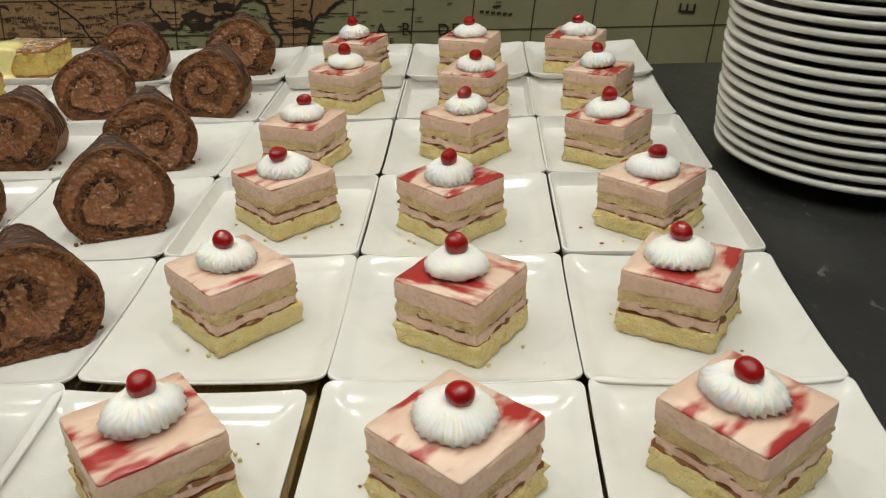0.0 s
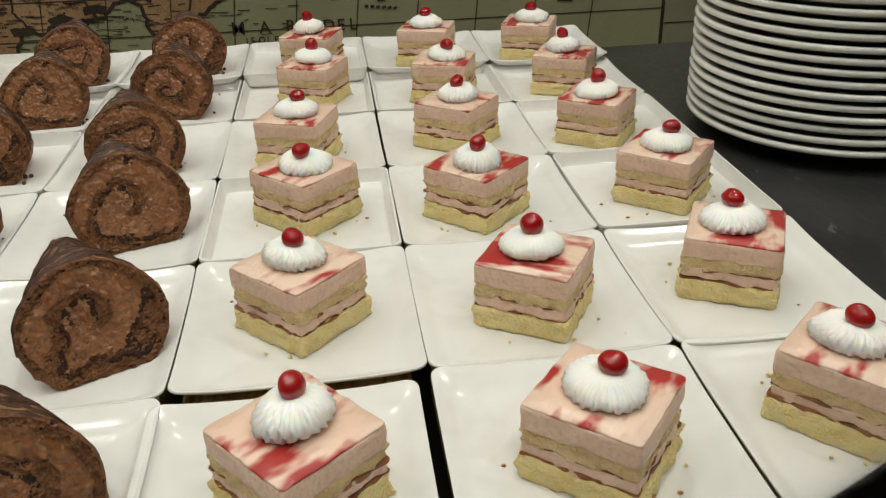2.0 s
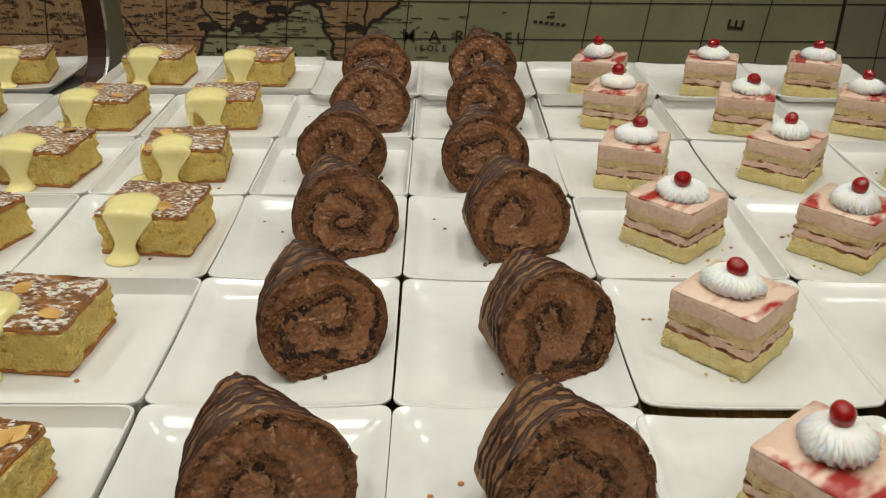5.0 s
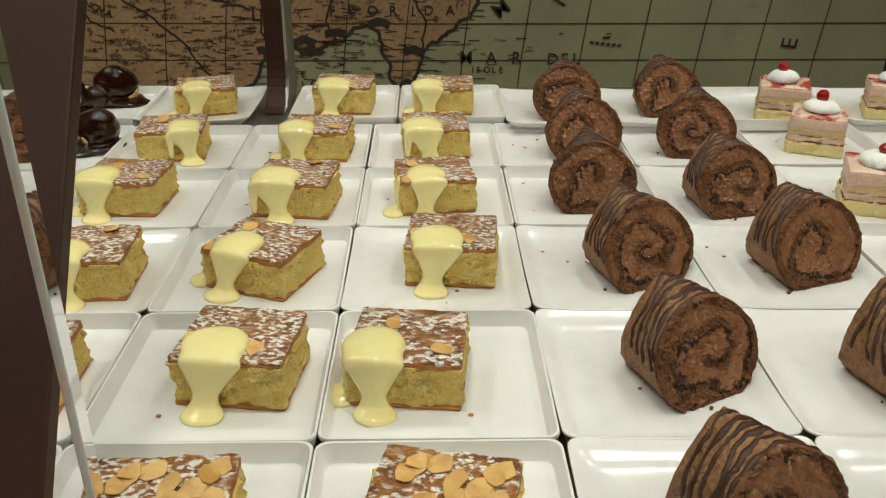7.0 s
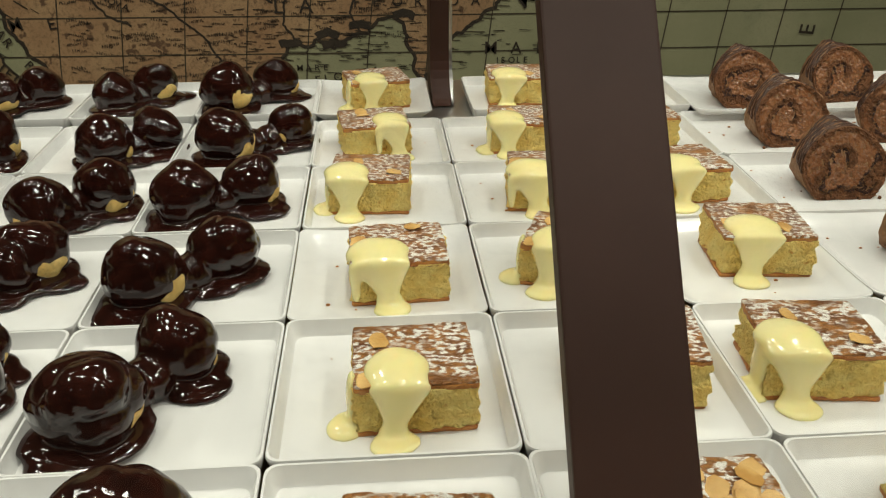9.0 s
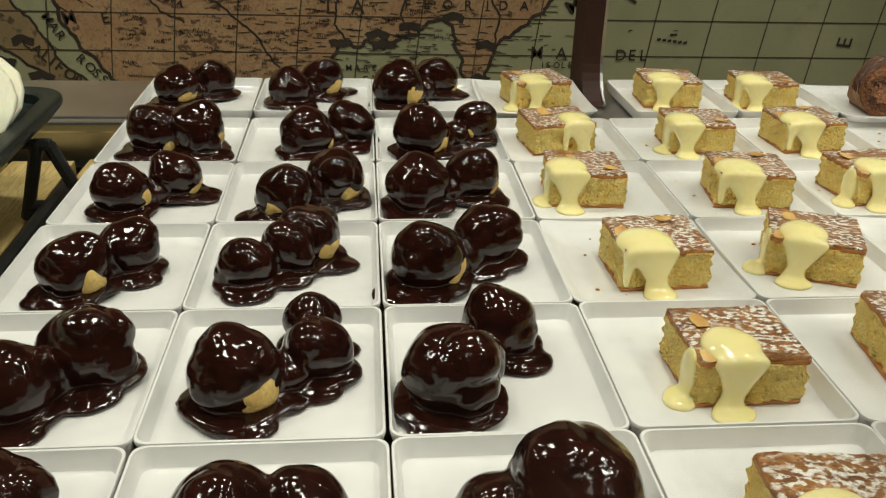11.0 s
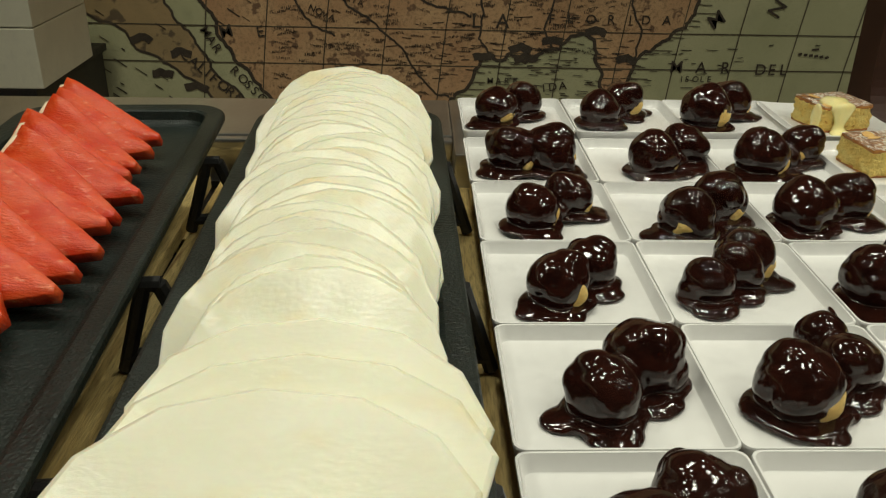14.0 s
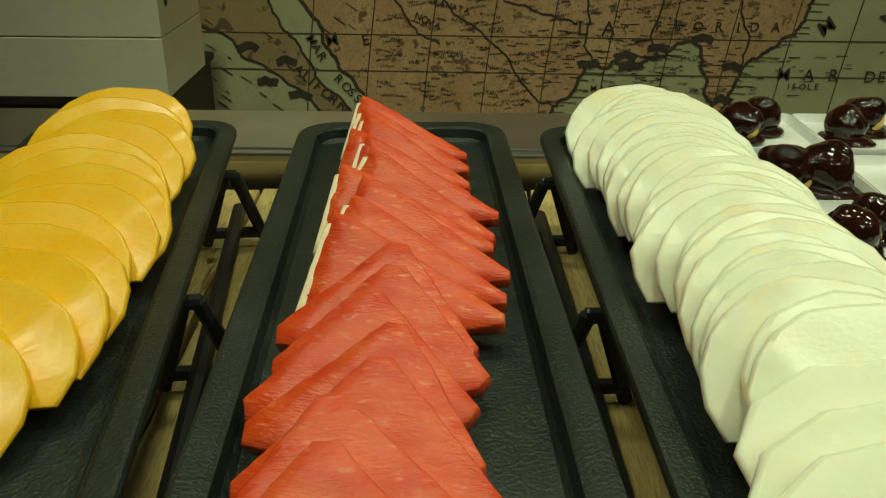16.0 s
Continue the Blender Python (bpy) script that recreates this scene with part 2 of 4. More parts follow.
def rounded(w, d, r, n=6):
    """Points of a rounded rectangle round the origin, evenly subdivided."""
    pts = []
    for cx, cy, a0 in ((w / 2 - r, d / 2 - r, 0), (-w / 2 + r, d / 2 - r, 90), (-w / 2 + r, -d / 2 + r, 180), (w / 2 - r, -d / 2 + r, 270)):
        for i in range(n + 1):
            a = radians(a0 + 90 * i / n)
            pts.append((cx + r * math.cos(a), cy + r * math.sin(a)))
    return pts


def resample(pts, step):
    out = []
    for (x0, y0), (x1, y1) in zip(pts, pts[1:] + pts[:1]):
        k = max(1, int(math.hypot(x1 - x0, y1 - y0) / step))
        out += [(x0 + (x1 - x0) * i / k, y0 + (y1 - y0) * i / k) for i in range(k)]
    return out


def slab(pts, z0, z1, rings=3, amp=0.0, seed=0, wave=0.0, edge=0.001, freq=90, bm=None, bend=None, m=None):
    """A slab over an outline, with rough sides, wavy upper and lower edges and softened rims."""
    bm = bm or bmesh.new()
    cx, cy = sum(p[0] for p in pts) / len(pts), sum(p[1] for p in pts) / len(pts)
    rows = []
    levels = [(z0, edge)] + [(z0 + edge + (z1 - z0 - 2 * edge) * i / rings, 0.0) for i in range(rings + 1)] + [(z1, edge)]

    def vert(x, y, z):
        v = Vector((x, y, z))
        if bend:
            v = Vector(bend(v))
        return bm.verts.new(m @ v if m else v)

    for k, (z, inset) in enumerate(levels):
        row = []
        for x, y in pts:
            d = max(1e-6, math.hypot(x - cx, y - cy))
            n = noise.noise(Vector((x * freq + seed * 9.1, y * freq, z * freq * 1.5))) + 0.5 * noise.noise(Vector((x * freq * 3 + seed, y * freq * 3, z * freq * 3)))
            f = 1 + (amp * n - inset) / d
            q = Vector((x * 55 + seed * 3.7, y * 55, 0.3 if k < len(levels) / 2 else 5.3))
            w = wave * (noise.noise(q) + 0.6 * noise.noise(q * 3.3))
            row.append(vert(cx + (x - cx) * f, cy + (y - cy) * f, z + w))
        rows.append(row)
    n = len(pts)
    for a, b in zip(rows, rows[1:]):
        for i in range(n):
            bm.faces.new((a[i], a[(i + 1) % n], b[(i + 1) % n], b[i]))
    for row, z in ((rows[0], z0), (rows[-1], z1)):
        last = row
        for f in (0.66, 0.33):
            nxt = []
            for (x, y), v in zip(pts, row):
                px, py = cx + (x - cx) * f, cy + (y - cy) * f
                w = wave * noise.noise(Vector((px * 55 + seed * 3.7, py * 55, 0.3 if z == z0 else 5.3)))
                nxt.append(vert(px, py, z + w))
            for i in range(n):
                bm.faces.new((last[i], last[(i + 1) % n], nxt[(i + 1) % n], nxt[i]))
            last = nxt
        c = vert(cx, cy, z)
        for i in range(n):
            bm.faces.new((last[i], last[(i + 1) % n], c))
    return bm


def ball(bm, x, y, z, rx, ry=None, rz=None, seg=20, amp=0.0, seed=0, freq=40):
    ry, rz = ry or rx, rz or rx
    got = bmesh.ops.create_uvsphere(bm, u_segments=seg, v_segments=seg // 2, radius=1)
    for v in got["verts"]:
        k = 1 + amp * noise.noise(v.co * freq * rx + Vector((seed * 5.3, 0, 0)))
        v.co = Vector((x + v.co.x * rx * k, y + v.co.y * ry * k, z + v.co.z * rz * k))
    return bm


def fused(bm, voxel, material, name, smooth=4):
    """The outer skin of overlapping bodies, melted together."""
    bmesh.ops.recalc_face_normals(bm, faces=bm.faces)
    me = bpy.data.meshes.new("lump")
    bm.to_mesh(me)
    bm.free()
    ob = new("lump", me)
    r = ob.modifiers.new("r", "REMESH")
    r.mode, r.voxel_size, r.use_smooth_shade = "VOXEL", voxel, True
    s = ob.modifiers.new("s", "SMOOTH")
    s.factor, s.iterations = 0.5, smooth
    bpy.context.view_layer.update()
    got = bpy.data.meshes.new_from_object(ob.evaluated_get(bpy.context.evaluated_depsgraph_get()))
    bpy.data.objects.remove(ob)
    got.name = name
    got.materials.clear()
    got.materials.append(material)
    got.shade_smooth()
    return got


def lathe(profile, seg=48, ridges=0, depth=0.0, twist=0.0, bm=None):
    bm = bm or bmesh.new()
    rows = []
    for r, z in profile:
        row = []
        for i in range(seg):
            a = 2 * math.pi * i / seg
            k = 1 + depth * (abs(math.sin((ridges * a + twist * z) / 2)) * 2 - 1.3) if ridges else 1
            row.append(bm.verts.new((r * k * math.cos(a), r * k * math.sin(a), z)))
        rows.append(row)
    for a, b in zip(rows, rows[1:]):
        for i in range(seg):
            bm.faces.new((a[i], a[(i + 1) % seg], b[(i + 1) % seg], b[i]))
    for row in (rows[0], rows[-1]):
        bm.faces.new(row)
    return bm


def thing(name, label, category, group="", at=None):
    ob = new(name)
    ob.empty_display_size = 0.02
    if at is not None:
        ob.matrix_basis = at
    return tagged(ob, label, category, group)


def structure(name, bm, material, label="", smooth=False):
    ob = part(name, bm, material, None, label, smooth)
    return tagged(ob, label, "", "", "structure")


# ---- room ----
WALL_Y = 3.4
structure("floor", box(-4.6, 3.6, -2.6, WALL_Y + 0.15, -0.1, 0), FLOOR, "brown tiled restaurant floor")
structure("ceiling", box(-4.6, 3.6, -2.6, WALL_Y + 0.15, 2.7, 2.8), CEILING, "plain dark grey ceiling")
structure("wall_north", box(-4.45, 3.45, WALL_Y + 0.004, WALL_Y + 0.15, 0, 2.7), PAINT, "wall behind the printed map")
structure("wall_south", box(-4.45, 3.45, -2.6, -2.45, 0, 2.7), PAINT, "plain brown wall")
structure("wall_west", box(-4.6, -4.45, -2.6, WALL_Y + 0.15, 0, 2.7), PAINT, "plain brown wall")
structure("wall_east", box(3.45, 3.6, -2.6, WALL_Y + 0.15, 0, 2.7), PAINT, "plain brown wall")


# ---- printed map on the wall ----
def flat(pts, y, thick=0.001):
    """An outline (x, z) as a thin sheet against the wall, facing the counter."""
    bm = bmesh.new()
    front = [bm.verts.new((x, y, z)) for x, z in pts]
    back = [bm.verts.new((x, y + thick, z)) for x, z in pts]
    bm.faces.new(front)
    n = len(pts)
    for i in range(n):
        bm.faces.new((front[i], front[(i + 1) % n], back[(i + 1) % n], back[i]))
    return bm


def stroke(pts, width, y, thick=0.0008, bm=None):
    """A line drawn on the wall through points (x, z)."""
    bm = bm or bmesh.new()
    left, right = [], []
    for i, (x, z) in enumerate(pts):
        x0, z0 = pts[max(0, i - 1)]
        x1, z1 = pts[min(len(pts) - 1, i + 1)]
        d = math.hypot(x1 - x0, z1 - z0) or 1
        nx, nz = -(z1 - z0) / d * width / 2, (x1 - x0) / d * width / 2
        left.append([bm.verts.new((x + nx, y + k, z + nz)) for k in (0, thick)])
        right.append([bm.verts.new((x - nx, y + k, z - nz)) for k in (0, thick)])
    for a, b, c, d in zip(left, left[1:], right, right[1:]):
        bm.faces.new((a[0], b[0], d[0], c[0]))
        bm.faces.new((a[0], a[1], b[1], b[0]))
        bm.faces.new((c[0], d[0], d[1], c[1]))
    return bm


def ragged(pts, step=0.02, amp=0.014, seed=0, close=True):
    """A hand-drawn coast: the outline cut fine and made uneven."""
    out = []
    ring = pts + pts[:1] if close else pts
    for (x0, z0), (x1, z1) in zip(ring, ring[1:]):
        k = max(1, int(math.hypot(x1 - x0, z1 - z0) / step))
        for i in range(k):
            x, z = x0 + (x1 - x0) * i / k, z0 + (z1 - z0) * i / k
            v = Vector((x * 16 + seed, z * 16, seed * 2.1))
            out.append((x + amp * (noise.noise(v) + 0.6 * noise.noise(v * 3.1)), z + amp * (noise.noise(v + Vector((7, 3, 1))) + 0.6 * noise.noise(v * 3.1 + Vector((2, 9, 4))))))
    if not close:
        out.append(pts[-1])
    return out


def letters(name, words, x, z, size, spin, parent, y, spacing=1.0, material=None):
    cu = bpy.data.curves.new(name, "FONT")
    cu.body, cu.size, cu.space_character, cu.extrude = words, size * 1.12, spacing * 0.95, 0.0004
    cu.offset = 0.0003
    ob = new("lump", cu)
    bpy.context.view_layer.update()
    me = bpy.data.meshes.new_from_object(ob.evaluated_get(bpy.context.evaluated_depsgraph_get()))
    bpy.data.objects.remove(ob)
    me.materials.clear()
    me.materials.append(material or INK)
    return part(name, me, None, parent, at=pose(x, y, z, 90, -spin, 0))


SEAM_X = 1.282
wall_map = thing("wall_map", "antique printed map mural with brown land and olive sea", "mural")
part("sea_sheet", box(-4.44, SEAM_X - 0.004, WALL_Y - 0.004, WALL_Y + 0.004, 0.0, 2.2), SEA, wall_map)
MY = WALL_Y - 0.0052
WEST = [(-2.30, 2.0), (-2.29, 0.76), (-2.245, 0.70), (-2.20, 0.60), (-2.145, 0.487), (-2.07, 0.40), (-1.99, 0.307), (-1.9, 0.2), (-1.8, 0.05), (-1.35, 0.05), (-1.33, 0.20), (-1.30, 0.33), (-1.224, 0.377), (-1.20, 0.45), (-1.177, 0.516), (-1.10, 0.49), (-1.06, 0.52), (-0.994, 0.476), (-0.95, 0.53), (-0.867, 0.548), (-0.80, 0.60), (-0.737, 0.574), (-0.70, 0.47), (-0.675, 0.36), (-0.64, 0.30), (-0.60, 0.33), (-0.585, 0.42), (-0.568, 0.489), (-0.50, 0.55), (-0.449, 0.582), (-0.40, 0.62), (-0.346, 0.684), (-0.321, 0.78), (-0.22, 0.95), (-0.1, 1.3), (0.1, 2.0)]
coast = ragged(WEST, 0.014, 0.017, 3)
part("land_sheet", flat(coast, MY), LAND, wall_map, "brown mainland area of the map")
part("coast_shadow", stroke(ragged(WEST, 0.014, 0.017, 3)[:-40], 0.014, MY - 0.0005), INK, wall_map, "dark drawn coast line")
BAJA = [(-4.4, 2.0), (-2.42, 2.0), (-2.40, 0.72), (-2.33, 0.62), (-2.27, 0.52), (-2.21, 0.42), (-2.10, 0.31), (-2.07, 0.22), (-2.13, 0.20), (-2.22, 0.30), (-2.31, 0.40), (-2.40, 0.46), (-2.50, 0.52), (-2.58, 0.60), (-2.7, 0.66), (-3.0, 0.8), (-4.4, 0.9)]
part("peninsula_sheet", flat(ragged(BAJA, 0.014, 0.014, 8), MY), PENINSULA, wall_map, "brown peninsula area of the map")
part("peninsula_shadow", stroke(ragged(BAJA, 0.014, 0.014, 8)[30:-30], 0.010, MY - 0.0005), INK, wall_map)
rng = random.Random(5)
GY = MY - 0.0009
for i in range(-10, 6):
    gx = 0.065 + 0.232 * i
    if gx + 0.05 < SEAM_X - 0.03:
        part("grid_line", stroke([(gx - 0.05, 0.05), (gx - 0.008, 0.471), (gx + 0.01, 0.62), (gx + 0.06, 1.0), (gx + 0.3, 2.0)], 0.0046, GY), INK_SOFT, wall_map)
for gz in (0.09, 0.275, 0.463, 0.605, 0.80, 1.0):
    part("grid_line", stroke([(-4.4, gz + 0.03), (-2.3, gz + 0.01), (-0.5, gz), (SEAM_X - 0.006, gz - 0.002)], 0.0046, GY), INK_SOFT, wall_map)
RIVERS = [[(-1.78, 0.80), (-1.70, 0.70), (-1.58, 0.62), (-1.50, 0.55), (-1.43, 0.44), (-1.36, 0.36), (-1.30, 0.34)], [(-1.25, 0.9), (-1.2, 0.78), (-1.17, 0.68), (-1.19, 0.58), (-1.15, 0.52)], [(-2.0, 0.82), (-1.9, 0.72), (-1.84, 0.62), (-1.75, 0.58)],
          [(-0.95, 0.9), (-0.9, 0.75), (-0.93, 0.62), (-0.9, 0.55)], [(-0.62, 0.85), (-0.6, 0.72), (-0.55, 0.62), (-0.57, 0.5)], [(-1.55, 0.9), (-1.5, 0.75), (-1.35, 0.7), (-1.22, 0.66)], [(-2.2, 0.9), (-2.1, 0.8), (-1.95, 0.76), (-1.8, 0.8)]]
for k, r in enumerate(RIVERS):
    part("river_line", stroke(ragged(r, 0.012, 0.01, k + 20, False), 0.008, GY - 0.0004), INK, wall_map)
# small place names that cannot be read, as short bars, and hill hatching
bars = bmesh.new()
for k in range(420):
    x = rng.uniform(-2.0, -0.35)
    z = rng.uniform(0.52 if x > -1.3 else 0.33, 0.95)
    if x > -0.75 and z < 0.62 + (x + 0.75) * 0.8:
        continue
    tilt, tall = rng.uniform(-0.25, 0.25), rng.uniform(0.007, 0.013)
    for n in range(rng.randrange(3, 10)):
        lx, lz = x + n * tall * 0.72, z + n * tall * 0.72 * tilt
        lean = rng.uniform(-0.25, 0.3)
        stroke([(lx, lz), (lx + tall * lean, lz + tall * rng.uniform(0.6, 1.0))], 0.0021, GY - 0.0008, bm=bars)
        if rng.random() < 0.6:
            up = rng.uniform(0.0, 0.8) * tall
            stroke([(lx, lz + up), (lx + tall * 0.5, lz + up + tall * rng.uniform(-0.3, 0.3))], 0.0017, GY - 0.0008, bm=bars)
for k in range(240):
    x, z = rng.gauss(-0.95, 0.36), rng.gauss(0.5, 0.09)
    w = rng.uniform(0.01, 0.05)
    stroke([(x, z), (x + w, z + rng.uniform(-0.004, 0.004))], rng.uniform(0.0015, 0.0035), GY - 0.0008, bm=bars)
for k in range(80):
    x = rng.uniform(-3.2, -2.1)
    z = rng.uniform(0.2, 0.8)
    w = rng.uniform(0.01, 0.05)
    stroke([(x, z), (x + w, z - w * 0.7)], rng.uniform(0.002, 0.005), GY - 0.0008, bm=bars)
tagged(part("place_names", bars, INK, wall_map), kind="stuff")
coastal = bmesh.new()
for x, z in coast[::2]:
    if z < 0.95 and -1.4 < x < -0.25:
        w = rng.uniform(0.02, 0.09)
        stroke([(x, z + 0.006), (x + w, z + 0.004)], 0.003, GY - 0.0003, bm=coastal)
tagged(part("coast_hatching", coastal, INK_SOFT, wall_map), kind="stuff")
blots = bmesh.new()
for x, z in ((-1.17, 0.50), (-1.0, 0.49), (-1.02, 0.53), (-0.73, 0.60), (-2.35, 0.50), (-2.43, 0.42), (-2.5, 0.55), (-2.3, 0.36), (-0.62, 0.36), (-0.6, 0.5), (-0.9, 0.57)):
    stroke(ragged([(x - 0.04, z), (x, z + 0.015), (x + 0.04, z)], 0.008, 0.012, x * 9, False), 0.03, GY - 0.0006, bm=blots)
tagged(part("mountain_shading", blots, INK, wall_map), kind="stuff")
LY = GY - 0.0014
for word, x, z, size, spin, sp in (("M", -0.42, 0.452, 0.062, 0, 1), ("A", -0.315, 0.452, 0.058, 0, 1), ("R", -0.215, 0.452, 0.058, 0, 1), ("DEL", -0.075, 0.447, 0.056, 0, 1.35), ("M", -0.27, 0.62, 0.075, 38, 1), ("N", -0.02, 0.665, 0.075, 60, 1),
                              ("E", 0.905, 0.50, 0.08, 85, 1), ("M", -2.19, 0.565, 0.062, 12, 1), ("E", -2.05, 0.572, 0.055, 8, 1), ("FLORIDA", -1.08, 0.345, 0.042, 8, 1.4), ("CALIFORNIA", -2.36, 0.50, 0.05, -42, 1.15), ("MAR", -2.27, 0.60, 0.045, -60, 1.2), ("ROSSO", -2.17, 0.44, 0.045, -48, 1.2),
                              ("NOVA", -1.85, 0.68, 0.032, -25, 1.2), ("GRANATA", -1.80, 0.74, 0.026, -15, 1.3), ("LA", -1.22, 0.62, 0.07, 0, 2.2), ("FLORIDA", -0.92, 0.64, 0.045, 0, 2.6), ("ISOLE", -0.37, 0.415, 0.03, 0, 1.5), ("MARE", -1.15, 0.40, 0.03, 0, 1.6)):
    step = 0.0
    for ch in word:
        ca, sa = math.cos(radians(spin)), math.sin(radians(spin))
        letters("map_letter", ch, x + step * ca, z + step * sa, size, spin, wall_map, LY)
        step += size * sp * (0.42 if ch == "I" else 0.62 if ch in "LEFSJ" else 0.72)
isles = bmesh.new()
for k in range(6):
    stroke([(0.09 + k * 0.022, 0.532 - 0.003 * k), (0.105 + k * 0.022, 0.532 - 0.002 * k)], 0.010, LY, bm=isles)
stroke([(0.14, 0.55), (0.17, 0.552)], 0.008, LY, bm=isles)
tagged(part("island_names", isles, INK, wall_map), kind="stuff")
map_panel = thing("map_panel", "paler second map sheet with grid lines beside a seam", "mural")
part("sea_sheet", box(SEAM_X + 0.004, 3.44, WALL_Y - 0.004, WALL_Y + 0.004, 0.0, 2.2), SEA_PALE, map_panel)
part("seam_strip", box(SEAM_X - 0.007, SEAM_X + 0.007, WALL_Y - 0.006, WALL_Y - 0.0041, 0.0, 2.2), INK, map_panel)
for i in range(8):
    part("grid_line", stroke([(1.46 + 0.24 * i, 0.0), (1.42 + 0.24 * i, 2.0)], 0.005, MY), INK_SOFT, map_panel)
for gz in (0.275, 0.40, 0.605, 0.80):
    part("grid_line", stroke([(SEAM_X + 0.01, gz), (3.4, gz)], 0.005, MY - 0.0009), INK_SOFT, map_panel)

# ---- ceiling lamps ----
fixture = thing("ceiling_downlight", "round white recessed ceiling downlight", "lamp", "ceiling downlights", pose(LAMPS[0][0], LAMPS[0][1], 2.7))
part("rim", lathe([(0.085, 0), (0.085, -0.008), (0.07, -0.012), (0.066, 0)], 32), WHITE_BOX, fixture)
# the last three rims go with the added map wall lamps
for lx, ly in LAMPS[1:] + [(-2.6, 2.5), (-0.6, 2.5), (1.4, 2.5)]:
    copy_thing(fixture, pose(lx, ly, 2.7))

# ---- buffet counter ----
TOP = 0.905
DECK = 0.862
buffet = thing("buffet_counter", "long buffet counter with dark stone top and steel rim", "counter")
part("base", box(-3.2, 1.5, 0.30, 1.30, 0.0, 0.82), DARK_CABINET, buffet, "dark brown counter base")
part("stone_top", box(0.318, 1.5, 0.20, 1.235, 0.865, TOP, 0.003), COUNTER, buffet, "dark grey worn stone top")
part("back_rail", box(-1.388, 0.316, 1.092, 1.345, 0.84, 0.911, 0.003), STEEL, buffet, "brushed steel rear ledge")
part("back_rail", box(-3.2, -1.3885, 1.168, 1.345, 0.84, 0.911, 0.003), STEEL, buffet, "brushed steel rear ledge")
part("rail_edge", box(-1.388, 0.316, 1.084, 1.0915, 0.895, 0.9125, 0.002), STEEL, buffet, "bright steel edge")
part("front_rail", box(-3.2, 0.316, 0.175, 0.299, 0.80, 0.893, 0.003), STEEL, buffet, "brushed steel front edge")
part("well_floor", box(-1.388, 0.316, 0.30, 1.0835, 0.8202, 0.826), DARK_CABINET, buffet)
part("well_floor", box(-3.2, -1.3885, 0.30, 1.1675, 0.8202, 0.826), DARK_CABINET, buffet)
part("inner_rail", box(-3.2, -1.3885, 1.150, 1.1672, 0.893, 0.909, 0.004), STEEL, buffet, "shiny steel bar")

crate = thing("wooden_crate", "light wooden slatted crate standing in the buffet well", "crate")
slat = mesh_of(box(-0.039, 0.039, -0.398, 0.398, -0.009, 0.009, 0.002), WOOD, "slat")
for i in range(14):
    part("slat", slat, None, crate, at=pose(-2.52 + i * 0.0885 - 0.03, 0.738, DECK - 0.009 + 0.002 * (i % 3), 0, 0, (i * 37 % 5 - 2) * 0.4))
for yy in (0.40, 0.70, 1.0):
    part("bearer", box(-2.55, -1.36, yy - 0.03, yy + 0.03, 0.8262, DECK - 0.0185), WOOD, crate)
rack = thing("wooden_serving_board", "slatted wooden serving board under the dessert plates", "board")
slat = mesh_of(box(-0.07, 0.07, -0.39, 0.39, -0.012, 0.012, 0.002), WOOD, "slat")
for i in range(11):
    part("slat", slat, None, rack, at=pose(-1.2985 + i * 0.1525, 0.6925, TOP - 0.012))
for yy in (0.36, 0.70, 1.03):
    part("bearer", box(-1.37, 0.30, yy - 0.03, yy + 0.03, 0.8262, TOP - 0.0245), WOOD, rack)

# ---- guard posts and glass ----
guard_post = thing("guard_post", "slanted dark bronze sneeze guard post", "post")
lean = math.degrees(math.atan2(0.25, 0.183))
bm = box(-0.0275, 0.0275, -0.006, 0.006, 0.0, 1.0, 0.0015)
part("upright", bm, BRONZE, guard_post, at=Matrix.Translation((-0.741, 0.284, 0.893)) @ pose(0, 0, 0, -(90 - lean), 0, 0))
part("foot", box(-0.78, -0.704, 0.245, 0.298, 0.8935, 0.901, 0.002), BRONZE, guard_post)
rear_post = thing("rear_post", "flat dark sneeze guard post with a swept foot", "post")


def blade(x0, x1, pts):
    """A bar between two x, over an outline in (y, z)."""
    bm = bmesh.new()
    a, b = ([bm.verts.new((x, y, z)) for y, z in pts] for x in (x0, x1))
    bm.faces.new(a)
    bm.faces.new(b)
    for i in range(len(pts)):
        bm.faces.new((a[i], a[(i + 1) % len(pts)], b[(i + 1) % len(pts)], b[i]))
    bmesh.ops.bevel(bm, geom=[e for e in bm.edges if abs(e.verts[0].co.x - e.verts[1].co.x) < 1e-5], offset=0.0015, segments=1, affect="EDGES")
    return bm


